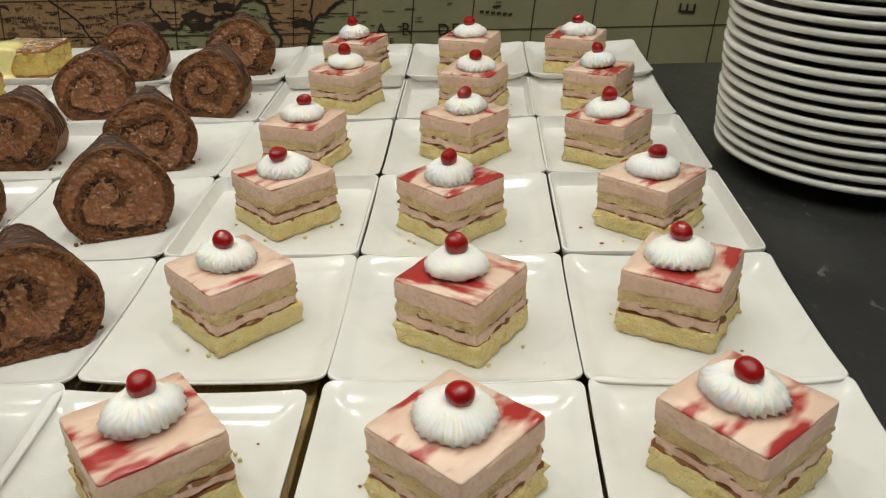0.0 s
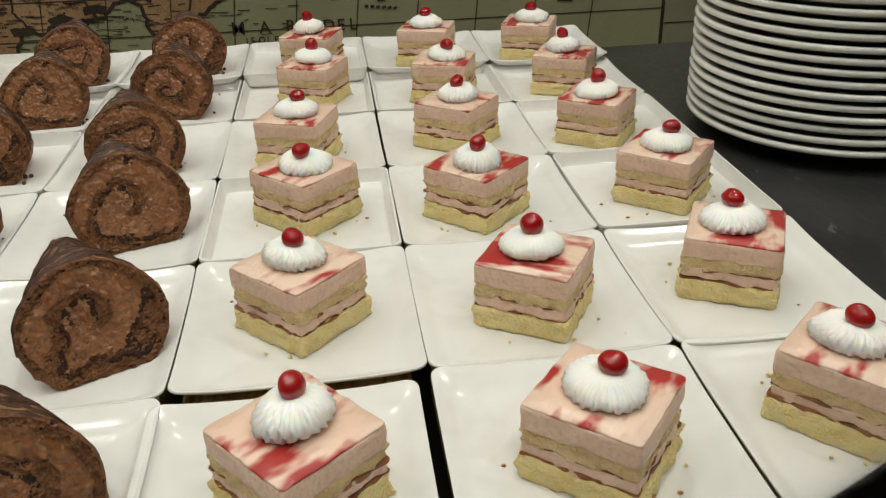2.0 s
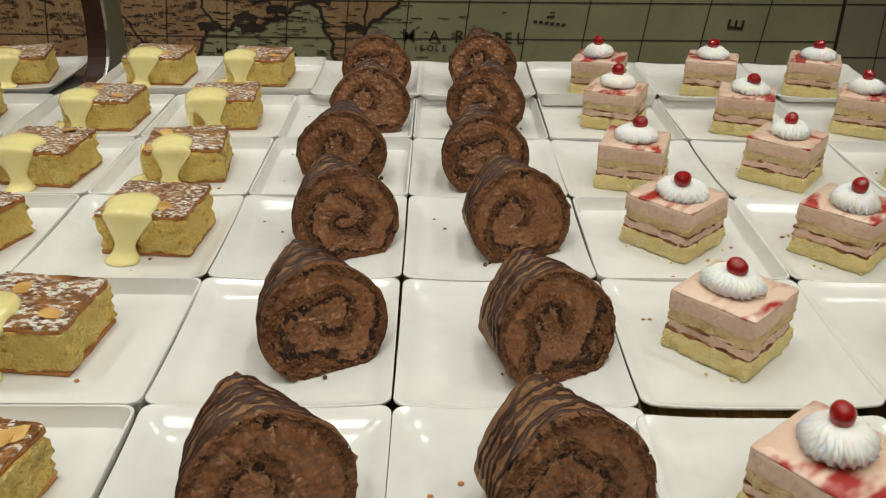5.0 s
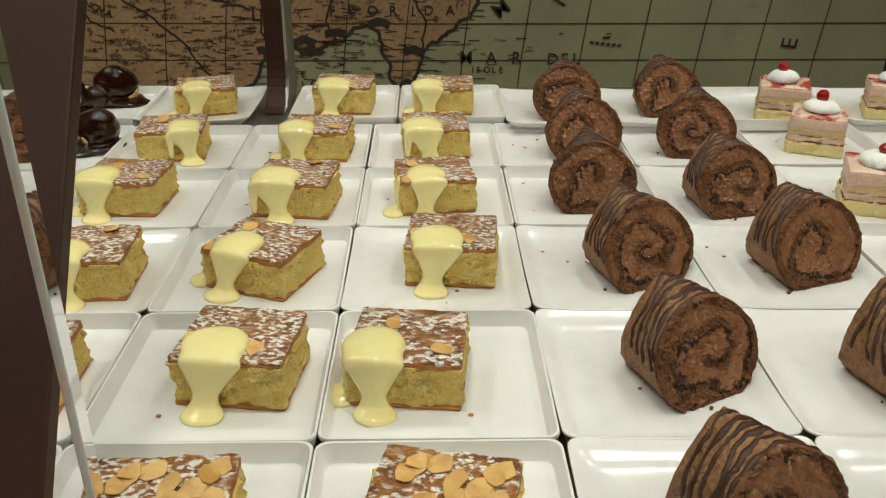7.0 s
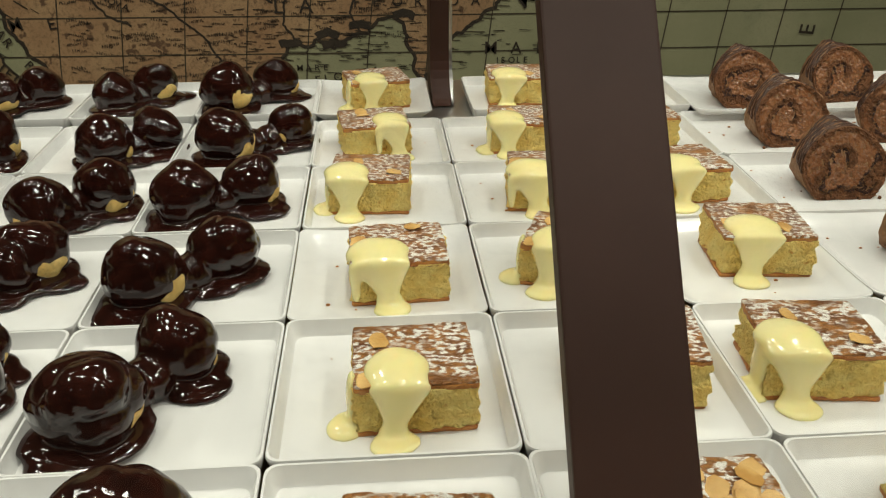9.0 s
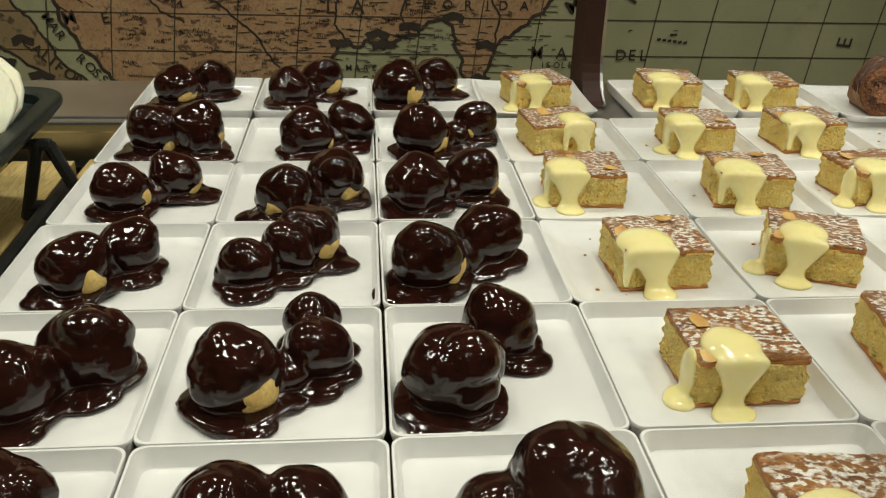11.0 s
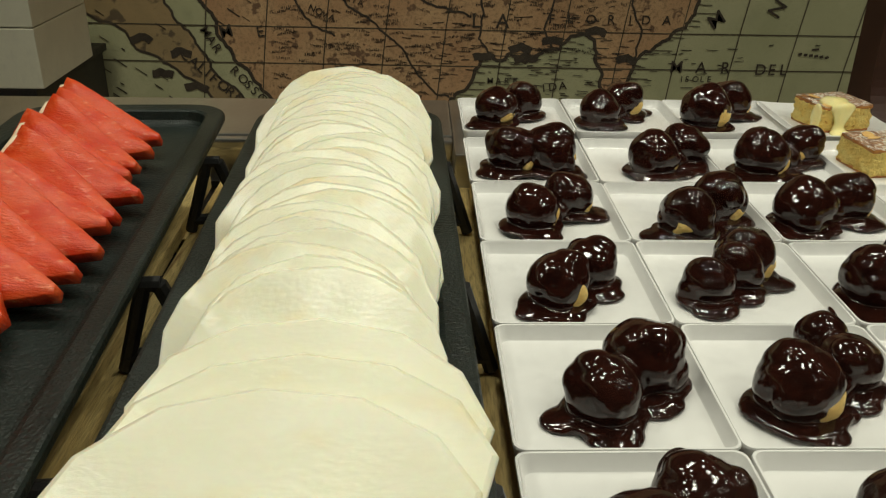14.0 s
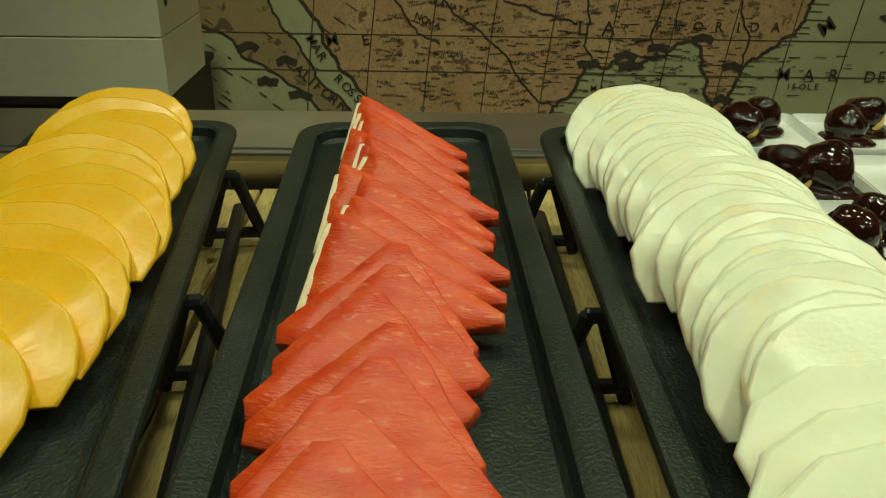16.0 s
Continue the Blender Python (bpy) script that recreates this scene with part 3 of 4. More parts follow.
SWEEP = [(1.258 - 0.052 * (1 - math.sin(radians(a))), 0.9125 + 0.075 * (1 - math.cos(radians(a)))) for a in range(0, 91, 10)]
part("upright", blade(-0.7695, -0.7435, SWEEP + [(1.258, 2.1), (1.322, 2.1), (1.322, 0.9125)]), BRONZE, rear_post, "dark bronze upright")
# pale sheet stands in for the light on the post's right side
part("side_strip", blade(-0.7433, -0.739, SWEEP + [(1.258, 2.1), (1.320, 2.1), (1.320, 0.9125)]), STEEL, rear_post, "pale right side of the post, coloured as if lit")
for nm, x0, x1, y, edge in (("glass_guard", -0.6265, 0.95, 0.222, -0.6265), ("glass_guard", -2.7, -0.691, 0.225, -0.691)):
    g = thing(nm, "clear upright glass sneeze guard with a ground edge", "glass guard", "glass guards")
    p = part("pane", box(x0 + 0.0024, x1 - 0.0024, y, y + 0.005, 0.894, 1.75), GLASS, g, "clear glass pane")
    p.visible_shadow = False
    s = 1 if edge == x0 else -1
    part("ground_edge", box(min(edge, edge + s * 0.0022), max(edge, edge + s * 0.0022), y - 0.0004, y + 0.0054, 0.894, 1.75, 0.0008), GLASS_EDGE, g, "pale ground glass edge")
    part("clamp", box((x0 + x1) / 2 - 0.03, (x0 + x1) / 2 + 0.03, y - 0.012, y - 0.0006, 0.8935, 0.93, 0.002), STEEL, g)
    part("clamp", box((x0 + x1) / 2 - 0.03, (x0 + x1) / 2 + 0.03, y + 0.0056, y + 0.02, 0.8935, 0.93, 0.002), STEEL, g)


# ---- plates ----
def ringed(rings):
    bm = bmesh.new()
    rows = [[bm.verts.new(p) for p in ring] for ring in rings]
    n = len(rows[0])
    for a, b in zip(rows, rows[1:]):
        for i in range(n):
            bm.faces.new((a[i], a[(i + 1) % n], b[(i + 1) % n], b[i]))
    bm.faces.new(rows[0])
    bm.faces.new(rows[-1])
    return bm


def scaled_ring(w, d, r, z, sag=0.0):
    base = resample(rounded(0.150, 0.157, 0.008, 4), 0.012)
    out = []
    for x, y in base:
        u, v = x / 0.075, y / 0.0785
        q = min(1.0, abs(u)) ** 3 * min(1.0, abs(v)) ** 3
        out.append((u * w / 2, v * d / 2, z - sag * (1 - q)))
    return out


W, D = 0.1522, 0.1592
rim_plate = mesh_of(ringed([scaled_ring(W * 0.9, D * 0.9, 0, 0.0), scaled_ring(W * 0.96, D * 0.96, 0, 0.004), scaled_ring(W, D, 0, 0.0175), scaled_ring(W * 0.995, D * 0.995, 0, 0.019), scaled_ring(W * 0.975, D * 0.975, 0, 0.019), scaled_ring(W * 0.967, D * 0.967, 0, 0.0175), scaled_ring(W * 0.935, D * 0.935, 0, 0.0088), scaled_ring(W * 0.915, D * 0.915, 0, 0.0072), scaled_ring(W * 0.5, D * 0.5, 0, 0.007)]), PORCELAIN, "rim_plate", True)
rim_plate.set_sharp_from_angle(angle=radians(35))
flare_plate = mesh_of(ringed([scaled_ring(W * 0.72, D * 0.72, 0, 0.0), scaled_ring(W * 0.8, D * 0.8, 0, 0.003), scaled_ring(W, D, 0, 0.0180, 0.0035), scaled_ring(W * 0.998, D * 0.998, 0, 0.0196, 0.0035), scaled_ring(W * 0.988, D * 0.988, 0, 0.0196, 0.0035), scaled_ring(W * 0.88, D * 0.88, 0, 0.012, 0.002), scaled_ring(W * 0.76, D * 0.76, 0, 0.0076, 0.0004), scaled_ring(W * 0.4, D * 0.4, 0, 0.007)]), PORCELAIN, "flare_plate", True)


def plate(kind, m):
    ob = part("square_plate", rim_plate if kind == "rim" else flare_plate, None, None, at=m)
    return tagged(ob, "white square porcelain plate with " + ("raised straight rim" if kind == "rim" else "gently flared edges"), "plate", "dessert plates")


# ---- strawberry cream cake ----
def strawberry_cake(seed):
    t = thing("strawberry_cream_cake", "layered strawberry cream cake square topped with cream and cherry", "cake", "strawberry cakes")
    o = resample(rounded(0.0635, 0.0635, 0.0025, 2), 0.0028)

    def shrink(f):
        return [(x * f, y * f) for x, y in o]

    rg = random.Random(seed)
    part("sponge_base", slab(shrink(1.03), 0, 0.0150, 5, 0.0030, seed, 0.0, 0.0012, 130), SPONGE, t, "yellow sponge layer", True)
    part("jam", slab(o, 0.0146, 0.0160, 1, 0.0024, seed + 1, 0.0022, 0.0003), JAM, t, "brown jam line")
    part("cream_filling", slab(shrink(0.985), 0.0155, 0.0235, 3, 0.0022, seed + 2, 0.0024, 0.0006), MOUSSE, t, "pale pink cream layer", True)
    part("jam", slab(shrink(0.985), 0.0226, 0.0234, 1, 0.0022, seed + 6, 0.0022, 0.0003), JAM, t, "brown jam line")
    part("sponge_middle", slab(shrink(0.99), 0.0228, 0.0325, 4, 0.0030, seed + 3, 0.0018, 0.0008, 130), SPONGE_MID, t, "tan sponge layer", True)
    part("mousse", slab(o, 0.0310, 0.0445, 4, 0.0009, seed + 4, 0.0008, 0.0009), MOUSSE, t, "smooth pink mousse layer", True)
    part("marbled_top", slab(shrink(0.988), 0.0438, 0.0458, 1, 0.0006, seed + 5, 0.0005, 0.0006), MOUSSE_TOP, t, "pink top with red jelly marbling", True)
    ridges = (22, 18, 24, 20, 22)[seed % 5]
    bm = lathe([(0.012, 0), (0.0188, 0.0004), (0.0214, 0.0022), (0.0216, 0.0050), (0.0202, 0.0082), (0.0172, 0.0106), (0.0142, 0.0128), (0.0105, 0.0143), (0.0070, 0.0148), (0.003, 0.0144)], 264, ridges, (0.10, 0.035, 0.09, 0.11, 0.07)[seed % 5], 1000 + 160 * (seed % 3))
    for v in bm.verts:
        p = Vector((v.co.x * 90 + seed * 4.1, v.co.y * 90, v.co.z * 120))
        v.co += Vector((noise.noise(p), noise.noise(p + Vector((5, 2, 8))), 0.7 * noise.noise(p + Vector((1, 7, 3))))) * 0.0016
        v.co.z = max(0.0, v.co.z)
    c = part("whipped_cream", bm, CREAM, t, "piped white whipped cream rosette", True, at=pose(0.003 * (seed % 3 - 1), 0.003 * (seed % 2), 0.0454, 4 * (seed % 3 - 1), 5 * (seed % 2), seed * 40) @ Matrix.Diagonal((1, 0.88 + 0.07 * (seed % 3), 0.92 + 0.1 * (seed % 2), 1)))
    b = ball(bmesh.new(), 0, 0, 0, 0.0078, 0.0077, 0.0074, 24, 0.20, seed, 90)
    part("cherry", b, CHERRY, c, "glossy red cherry", True, at=pose(0.001 - 0.003 * (seed % 3), -0.002 + 0.002 * (seed % 2), 0.0182))
    for k in range(5):
        a = rg.uniform(0, 6.28)
        part("crumb", ball(bmesh.new(), 0, 0, 0, rg.uniform(0.0009, 0.0018), seg=8, amp=0.5, seed=k), SPONGE, t, at=pose(0.044 * math.cos(a), 0.044 * math.sin(a), 0.0012))
    return t


# ---- chocolate roll ----
def roll_radius(a):
    """The roll's outline, as a share of its radius, by the angle: flat at the foot, narrower at the crown."""
    x, z = math.cos(a), max(math.sin(a), -0.80)
    if z > 0:
        x *= 1 - 0.14 * z * z
    return x * 1.16, z


def chocolate_roll(seed, r=0.039, length=0.064):
    t = thing("chocolate_swiss_roll", "chocolate cream swiss roll slice with dark drizzled stripes", "cake", "chocolate rolls")
    lean, taper = 0.36, 0.45

    def place(x, z, f, out=0.0):
        """A point of the slice: across, up, and along from the leaning front cut (0) to the back (1)."""
        front = -length / 2 + lean * z
        return (x * (1 - taper * f * (0.38 + 0.86 * z / (1.8 * r))), front + (length / 2 - front) * f - out, z)

    n, rings = 72, 9
    bm = bmesh.new()
    rows = []
    for k in range(rings + 1):
        f = k / rings
        row = []
        for i in range(n):
            u, v = roll_radius(2 * math.pi * i / n)
            q = 1 + 0.055 * noise.noise(Vector((u * 5 + seed * 7, v * 5, f * 4))) + 0.035 * noise.noise(Vector((u * 16 + seed, v * 16, f * 14)))
            row.append(bm.verts.new(place(u * r * q, max(0, (v * q + 0.80) * r), f)))
        rows.append(row)
    for p, q in zip(rows, rows[1:]):
        for i in range(n):
            bm.faces.new((p[i], p[(i + 1) % n], q[(i + 1) % n], q[i]))
    bm.faces.new(rows[0])
    bm.faces.new(rows[-1])
    part("sponge_roll", bm, ROLL_SKIN, t, "brown sponge outside", True)
    # the cut: rolled sponge and cream, each its own crumbly sheet
    na, nr = 168, 48
    sheets = [bmesh.new() for k in range(3)]

    def cut(bm, cache, i, j, rise):
        key = (i % na, j)
        if key not in cache:
            u, v = roll_radius(2 * math.pi * i / na)
            q = 0.03 + 0.985 * j / nr
            rough = 0.0016 * noise.noise(Vector((u * q * 9 + seed * 3, v * q * 9, 2))) + 0.0014 * noise.noise(Vector((u * q * 24 + seed, v * q * 28, 5)))
            x, z = u * q * r, max(0.0003, (v * q + 0.80) * r)
            cache[key] = bm.verts.new(place(x, z, 0, (0.0006 + rise + rough) if j < nr else -0.0015))
        return cache[key]

    caches = [{}, {}, {}]
    turns = 1.15 + 0.3 * (seed % 3)
    for i in range(na):
        for j in range(nr):
            a, q = 2 * math.pi * i / na, (j + 0.5) / nr
            at = Vector((math.cos(a) * q, math.sin(a) * q, seed * 5.0))
            warp = 0.48 * noise.noise(at * 1.7) + 0.14 * noise.noise(at * 5.0) + 0.04 * noise.noise(at * 19.0)
            phase = (q * turns - (a + seed * 1.9) / (2 * math.pi) + warp) % 1.0
            k = 1 if q > 0.87 + 0.2 * warp or 0.15 < phase < 0.36 + 0.3 * warp else 2 if phase <= 0.15 + 0.12 * warp else 0
            if k == 1 and noise.noise(at * 13.0) > 0.42:
                k = 2
            rise = (0.0, 0.0008, -0.0003)[k]
            sheets[k].faces.new((cut(sheets[k], caches[k], i, j, rise), cut(sheets[k], caches[k], i + 1, j, rise), cut(sheets[k], caches[k], i + 1, j + 1, rise), cut(sheets[k], caches[k], i, j + 1, rise)))
    part("cream_face", sheets[0], ROLL_CREAM, t, "chocolate cream filling", True)
    part("sponge_spiral", sheets[1], ROLL_SPONGE, t, "rolled brown sponge spiral", False)
    part("chocolate_line", sheets[2], ROLL_LINE, t, "thin dark chocolate spiral", True)
    for k in range(6):
        bm = bmesh.new()
        rows = []
        for i in range(34):
            g = i / 33
            a = math.pi * (-0.04 + 1.08 * g)
            u, v = roll_radius(a)
            mid = 0.06 + k * 0.165 + 0.26 * (0.5 - g) * (1 if seed % 2 else 0.5) + 0.13 * noise.noise(Vector((i * 0.14, k * 4, seed * 3)))
            w = 0.046 * (1 + 1.3 * noise.noise(Vector((i * 0.22, k * 3 + 5, seed))))
            row = []
            for d, h in ((-w, -0.0012), (-w * 0.55, 0.0014), (w * 0.55, 0.0014), (w, -0.0012)):
                f = max(0.0, min(1.0, mid + d))
                q = 1 + 0.055 * noise.noise(Vector((u * 5 + seed * 7, v * 5, f * 4))) + h / r
                row.append(bm.verts.new(place(u * r * q, max(0.0002, (v * q + 0.80) * r), f)))
            rows.append(row)
        for p, q in zip(rows, rows[1:]):
            for j in range(3):
                bm.faces.new((p[j], p[j + 1], q[j + 1], q[j]))
        part("drizzle", bm, DRIZZLE, t, "dark chocolate drizzle", True)
    rg = random.Random(seed + 70)
    for k in range(7):
        a = rg.uniform(-3.0, 0.6)
        part("crumb", ball(bmesh.new(), 0, 0, 0, rg.uniform(0.0008, 0.002), seg=8, amp=0.6, seed=k), ROLL_SPONGE, t, at=pose(rg.uniform(0.8, 1.15) * r * math.cos(a), -length / 2 * rg.uniform(0.3, 1.2), 0.0012))
    return t


# ---- almond cake with custard ----
def almond_cake(seed, w=0.077, d=0.070, h=0.037, flakes=14):
    t = thing("almond_cake", "golden almond sponge cake square with custard and icing sugar", "cake", "almond cakes")
    rg = random.Random(seed)
    o = resample(rounded(w, d, 0.002, 2), 0.0035)
    part("crust_base", slab([(x * 1.005, y * 1.005) for x, y in o], 0, 0.003, 1, 0.001, seed, 0, 0.0005), CRUST_EDGE, t, "brown baked bottom", True)
    part("sponge", slab(o, 0.0028, h - 0.004, 8, 0.0046, seed + 1, 0.0, 0.0005, 130), ALMOND_SPONGE, t, "moist yellow crumb", True)
    part("crust_rim", slab([(x * 1.004, y * 1.004) for x, y in o], h - 0.0055, h - 0.0015, 1, 0.0009, seed + 2, 0.0012, 0.0005), CRUST_EDGE, t, "caramel brown crust edge", True)
    part("crust_top", slab([(x * 1.002, y * 1.002) for x, y in o], h - 0.0018, h, 1, 0.0012, seed + 3, 0.0012, 0.0006), CRUST, t, "brown crust dusted with icing sugar", True)
    for k in range(flakes):
        e = [(0.0095 * math.cos(a) * rg.uniform(0.75, 1.1), 0.0068 * math.sin(a) * rg.uniform(0.8, 1.15)) for a in [2 * math.pi * i / 10 for i in range(10)]]
        part("almond_flake", slab(e, 0, 0.0008, 1, 0, k, 0, 0.0002), FLAKE, t, "toasted almond flake" if k == 0 else "", at=pose(rg.uniform(-w / 2 + 0.006, w / 2 - 0.006), rg.uniform(-d / 2 + 0.006, d / 2 - 0.006), h + 0.0002 + 0.0005 * (k % 3), rg.uniform(-14, 14), rg.uniform(-14, 14), rg.uniform(0, 180)))
    bm = bmesh.new()
    cx = 0.012 if seed == 3 else w / 2 - 0.022 if seed == 4 else -w / 2 + 0.017 + 0.005 * (seed % 3)
    fy = -d / 2
    wide = (0.0235, 0.026, 0.0215, 0.022, 0.021, 0.0245)[seed % 6]
    if seed != 3:
        ball(bm, cx, fy + 0.018, h - 0.0005, wide, 0.023, 0.0085, 20, 0.10, seed, 60)
    ball(bm, cx + 0.001, fy + 0.004, h - 0.0035, wide * 0.96, 0.0125, 0.0095, 20)
    sway = 0.007 * math.sin(seed * 2.1)
    for i in range(12):
        f = i / 11
        ball(bm, cx + 0.002 + sway * f, fy - 0.0015 - 0.003 * f, (h - 0.004) * (1 - f) + 0.002, wide * (0.92 - 0.56 * min(1, f * 1.5)) + 0.010 * max(0, f - 0.7), 0.0062, 0.0075, 16)
    if seed % 3 == 1:
        for i in range(8):
            f = i / 7
            ball(bm, cx - wide * 0.72, fy - 0.001, (h - 0.006) * (1 - f * 0.72), 0.0058 - 0.002 * f, 0.0048, 0.006, 12)
    ball(bm, cx + 0.003 + sway, fy - 0.010, 0.001, 0.0165, 0.0135, 0.0045, 20, 0.15, seed, 60)
    if seed % 2 == 0 and seed != 4:
        ball(bm, -w / 2 - 0.005, fy + 0.010, 0.001, 0.014, 0.015, 0.0055, 16, 0.2, seed, 70)
        ball(bm, -w / 2 - 0.001, fy + 0.014, h * 0.52, 0.0045, 0.012, 0.021, 16)
    part("custard", fused(bm, 0.0015, CUSTARD, "custard", 26), None, t, "glossy yellow custard running down")
    return t


# ---- profiteroles ----
def profiteroles(seed, balls):
    t = thing("profiteroles", "cream puffs covered in glossy dark chocolate sauce", "dessert", "profiteroles")
    rg = random.Random(seed)
    bm = bmesh.new()
    puffs = []
    for k, (x, y, r) in enumerate(balls):
        x, y, r = x / 1000, y / 1000 * 0.85, r / 1000
        z = r * 0.84 if k < 2 else r * 0.95 + 0.004
        puffs.append((x, y, z, r))
        ball(bm, x, y, z, r, r * 0.97, r * 0.90, 28, 0.09, seed + k, 45)
        ball(bm, x + rg.uniform(-0.3, 0.3) * r, y + rg.uniform(-0.3, 0.2) * r, z + r * 0.38, r * 0.68, r * 0.66, r * 0.60, 24, 0.12, seed + k, 60)
        for j in range(3):
            a = rg.uniform(0, 6.28)
            q = rg.uniform(0.46, 0.62) * r
            ball(bm, x + math.cos(a) * r * 0.52, y + math.sin(a) * r * 0.52, z + rg.uniform(-0.35, 0.30) * r, q, q, q * 0.95, 20, 0.14, seed + k + j, 70)
        ball(bm, x, y - 0.003, 0.005, r * 1.24, r * 1.15, 0.0058, 24, 0.16, seed + k, 34)
        for j in range(2):
            a = rg.uniform(-2.9, 0.5)
            q = rg.uniform(0.48, 0.74) * r
            ball(bm, x + math.cos(a) * r * 0.95, y + math.sin(a) * r * 0.9, 0.002, q * 1.2, q, 0.0044, 20, 0.14, seed + j, 40)
    for (xa, ya, za, ra), (xb, yb, zb, rb) in zip(puffs, puffs[1:]):
        q = 0.5 * (ra + rb)
        for g in (0.38, 0.62):
            ball(bm, xa + (xb - xa) * g, ya + (yb - ya) * g, q * 0.42, q * 0.62, q * 0.62, q * 0.52, 20, 0.15, seed, 50)
    part("chocolate_sauce", fused(bm, 0.0015, GLAZE, "glaze", 6), None, t, "glossy dark chocolate sauce")
    for k, (x, y, z, r) in enumerate(puffs):
        if rg.random() < 0.3:
            continue
        a = rg.choice((-0.45, -0.75, -2.3, -0.1, -0.3, 0.1))
        b = ball(bmesh.new(), 0, 0, 0, r * 0.50, r * 0.60, r * 0.55, 28, 0.24, seed + k, 90)
        part("choux_puff", b, CHOUX, t, "pale golden choux pastry", True, at=pose(x + math.cos(a) * r * 0.50, y + math.sin(a) * r * 0.50, z - r * 0.22, 0, 18, math.degrees(a)))
    return t


# ---- lay out plates and desserts ----
PX, PY = 0.153, 0.16
FLARED = {(3, 2), (5, 2), (3, 5), (6, 0), (7, 0), (6, 1), (7, 1), (6, 2), (7, 2), (7, 3), (6, 5), (7, 5), (8, 0), (8, 1), (9, 0), (9, 1), (9, 2), (10, 0), (10, 1), (8, 3), (9, 3), (10, 4), (9, 5), (10, 5)}
straw = [strawberry_cake(k) for k in range(5)]
rolls = [chocolate_roll(k, 0.0395 - 0.001 * (k % 2)) for k in range(4)]
almonds = [almond_cake(k, 0.077, 0.070, 0.037 + 0.001 * (k % 2), 17 if k == 3 else 2) for k in range(6)]
# where each dessert lies off its plate's middle, in millimetres, with its turn in degrees
SHIFT = [[(10, 5), (4, 0), (-6, 12)], [(2, 5), (4, -9), (-5, 4)], [(4, 10), (-8, -8), (2, -5)], [(-4, -12), (1, 1), (-12, -14)], [(11, 12), (9, -5), (-1, -8)], [(10, -22), (4, -22), (-14, -22)]]
ROLL_AT = [[(12, 0, 28), (14, 0, 24)], [(20, 0, 27), (22, -8, 26)], [(20, 4, 24), (14, 6, 20)], [(8, 4, 0), (-6, -8, 14)], [(24, 2, 4), (10, 4, -10)], [(24, -12, 0), (8, 4, 6)]]
ALMOND_AT = [[(8, -14, -4), (4, 0, 2), (0, 2, -12)], [(14, -10, 1), (16, 4, -7), (-20, 2, -6)], [(9, -8, 2), (4, 0, -22), (14, 12, -5)], [(-12, 8, -4), (11, 0, -7), (0, 8, 7)], [(-8, 8, 7), (14, 6, -3), (2, 10, 4)], [(-4, 2, 12), (32, 6, -3), (16, 2, -3)]]
PUFF_AT = [[[(-14, -16, 30), (24, 20, 30)], [(-10, 6, 30), (28, 14, 25)], [(20, 6, 38), (-22, 4, 24)]],
           [[(-8, -34, 28), (28, 12, 31)], [(-22, -30, 31), (30, 9, 25), (24, 50, 21)], [(-34, -35, 33), (7, 40, 28)]],
           [[(-16, -32, 28), (18, 9, 26)], [(-34, -25, 24), (14, 30, 29), (-2, 3, 23)], [(-38, -30, 32), (18, 20, 30)]],
           [[(-18, -32, 28), (26, 16, 27)], [(-12, -46, 30), (35, 5, 30)], [(-36, -27, 32), (22, 7, 29)]],
           [[(-22, -14, 32), (24, -14, 33)], [(-2, -23, 31), (48, 19, 28)], [(-22, -26, 33), (47, 31, 28)]],
           [[(-28, -13, 29), (14, 31, 29)], [(-34, -14, 28), (8, 39, 29)], [(-42, -26, 35), (14, 46, 30)]]]
SPIN = [[-51, -40, -48], [-45, -32, -28], [-45, -45, -41], [-20, -38, -35], [-25, -20, -28], [-20, -20, -22]]
used = set()


def serve(kinds, k, m):
    if (id(kinds), k) in used:
        return copy_thing(kinds[k], m)
    used.add((id(kinds), k))
    kinds[k].matrix_basis = m
    return kinds[k]


lay = random.Random(11)
for c in range(11):
    for r in range(6):
        x, y = -1.3005 + PX * c, 0.40 + PY * r
        z = TOP + 0.0005 if r < 5 else 0.9127
        if r == 5:
            y += 0.005 if c < 6 else -0.014
        if r == 0 and c in (8, 10):
            x, y = (x - 0.007, y - 0.007) if c == 8 else (x + 0.001, y + 0.005)
        nudge = {3: -0.009, 4: 0.035, 5: 0.025, 6: 0.012}.get(c, 0.0) if r == 5 else 0.0
        squeeze = Matrix.Diagonal((0.93 if nudge > 0 else 1, 1, 1, 1))
        plate("flare" if (c, r) in FLARED else "rim", pose(x + nudge + lay.uniform(-0.0008, 0.0008), y + lay.uniform(-0.001, 0.001), z, 0, 0, lay.uniform(-0.3, 0.3)) @ squeeze)
        z += 0.0072
        if c >= 8:
            dx, dy = SHIFT[r][c - 8]
            serve(straw, (c + 2 * r) % 5, pose(x + dx / 1000, y + dy / 1000, z, 0, 0, SPIN[r][c - 8] + 90 * ((c * r) % 4)))
        elif c >= 6:
            dx, dy, turn = ROLL_AT[r][c - 6]
            serve(rolls, (c * 2 + r) % 4, pose(x + dx / 1000, y + dy / 1000, z, 0, 0, turn))
        elif c >= 3:
            dx, dy, turn = ALMOND_AT[r][c - 3]
            serve(almonds, 3 if r == 0 and c > 3 else 4 if (c, r) == (3, 4) else (0, 1, 2, 5)[(c + r * 3) % 4], pose(x + dx / 1000, y + dy / 1000, z, 0, 0, turn))
        else:
            profiteroles(c * 7 + r, PUFF_AT[r][c]).matrix_basis = pose(x, y, z)

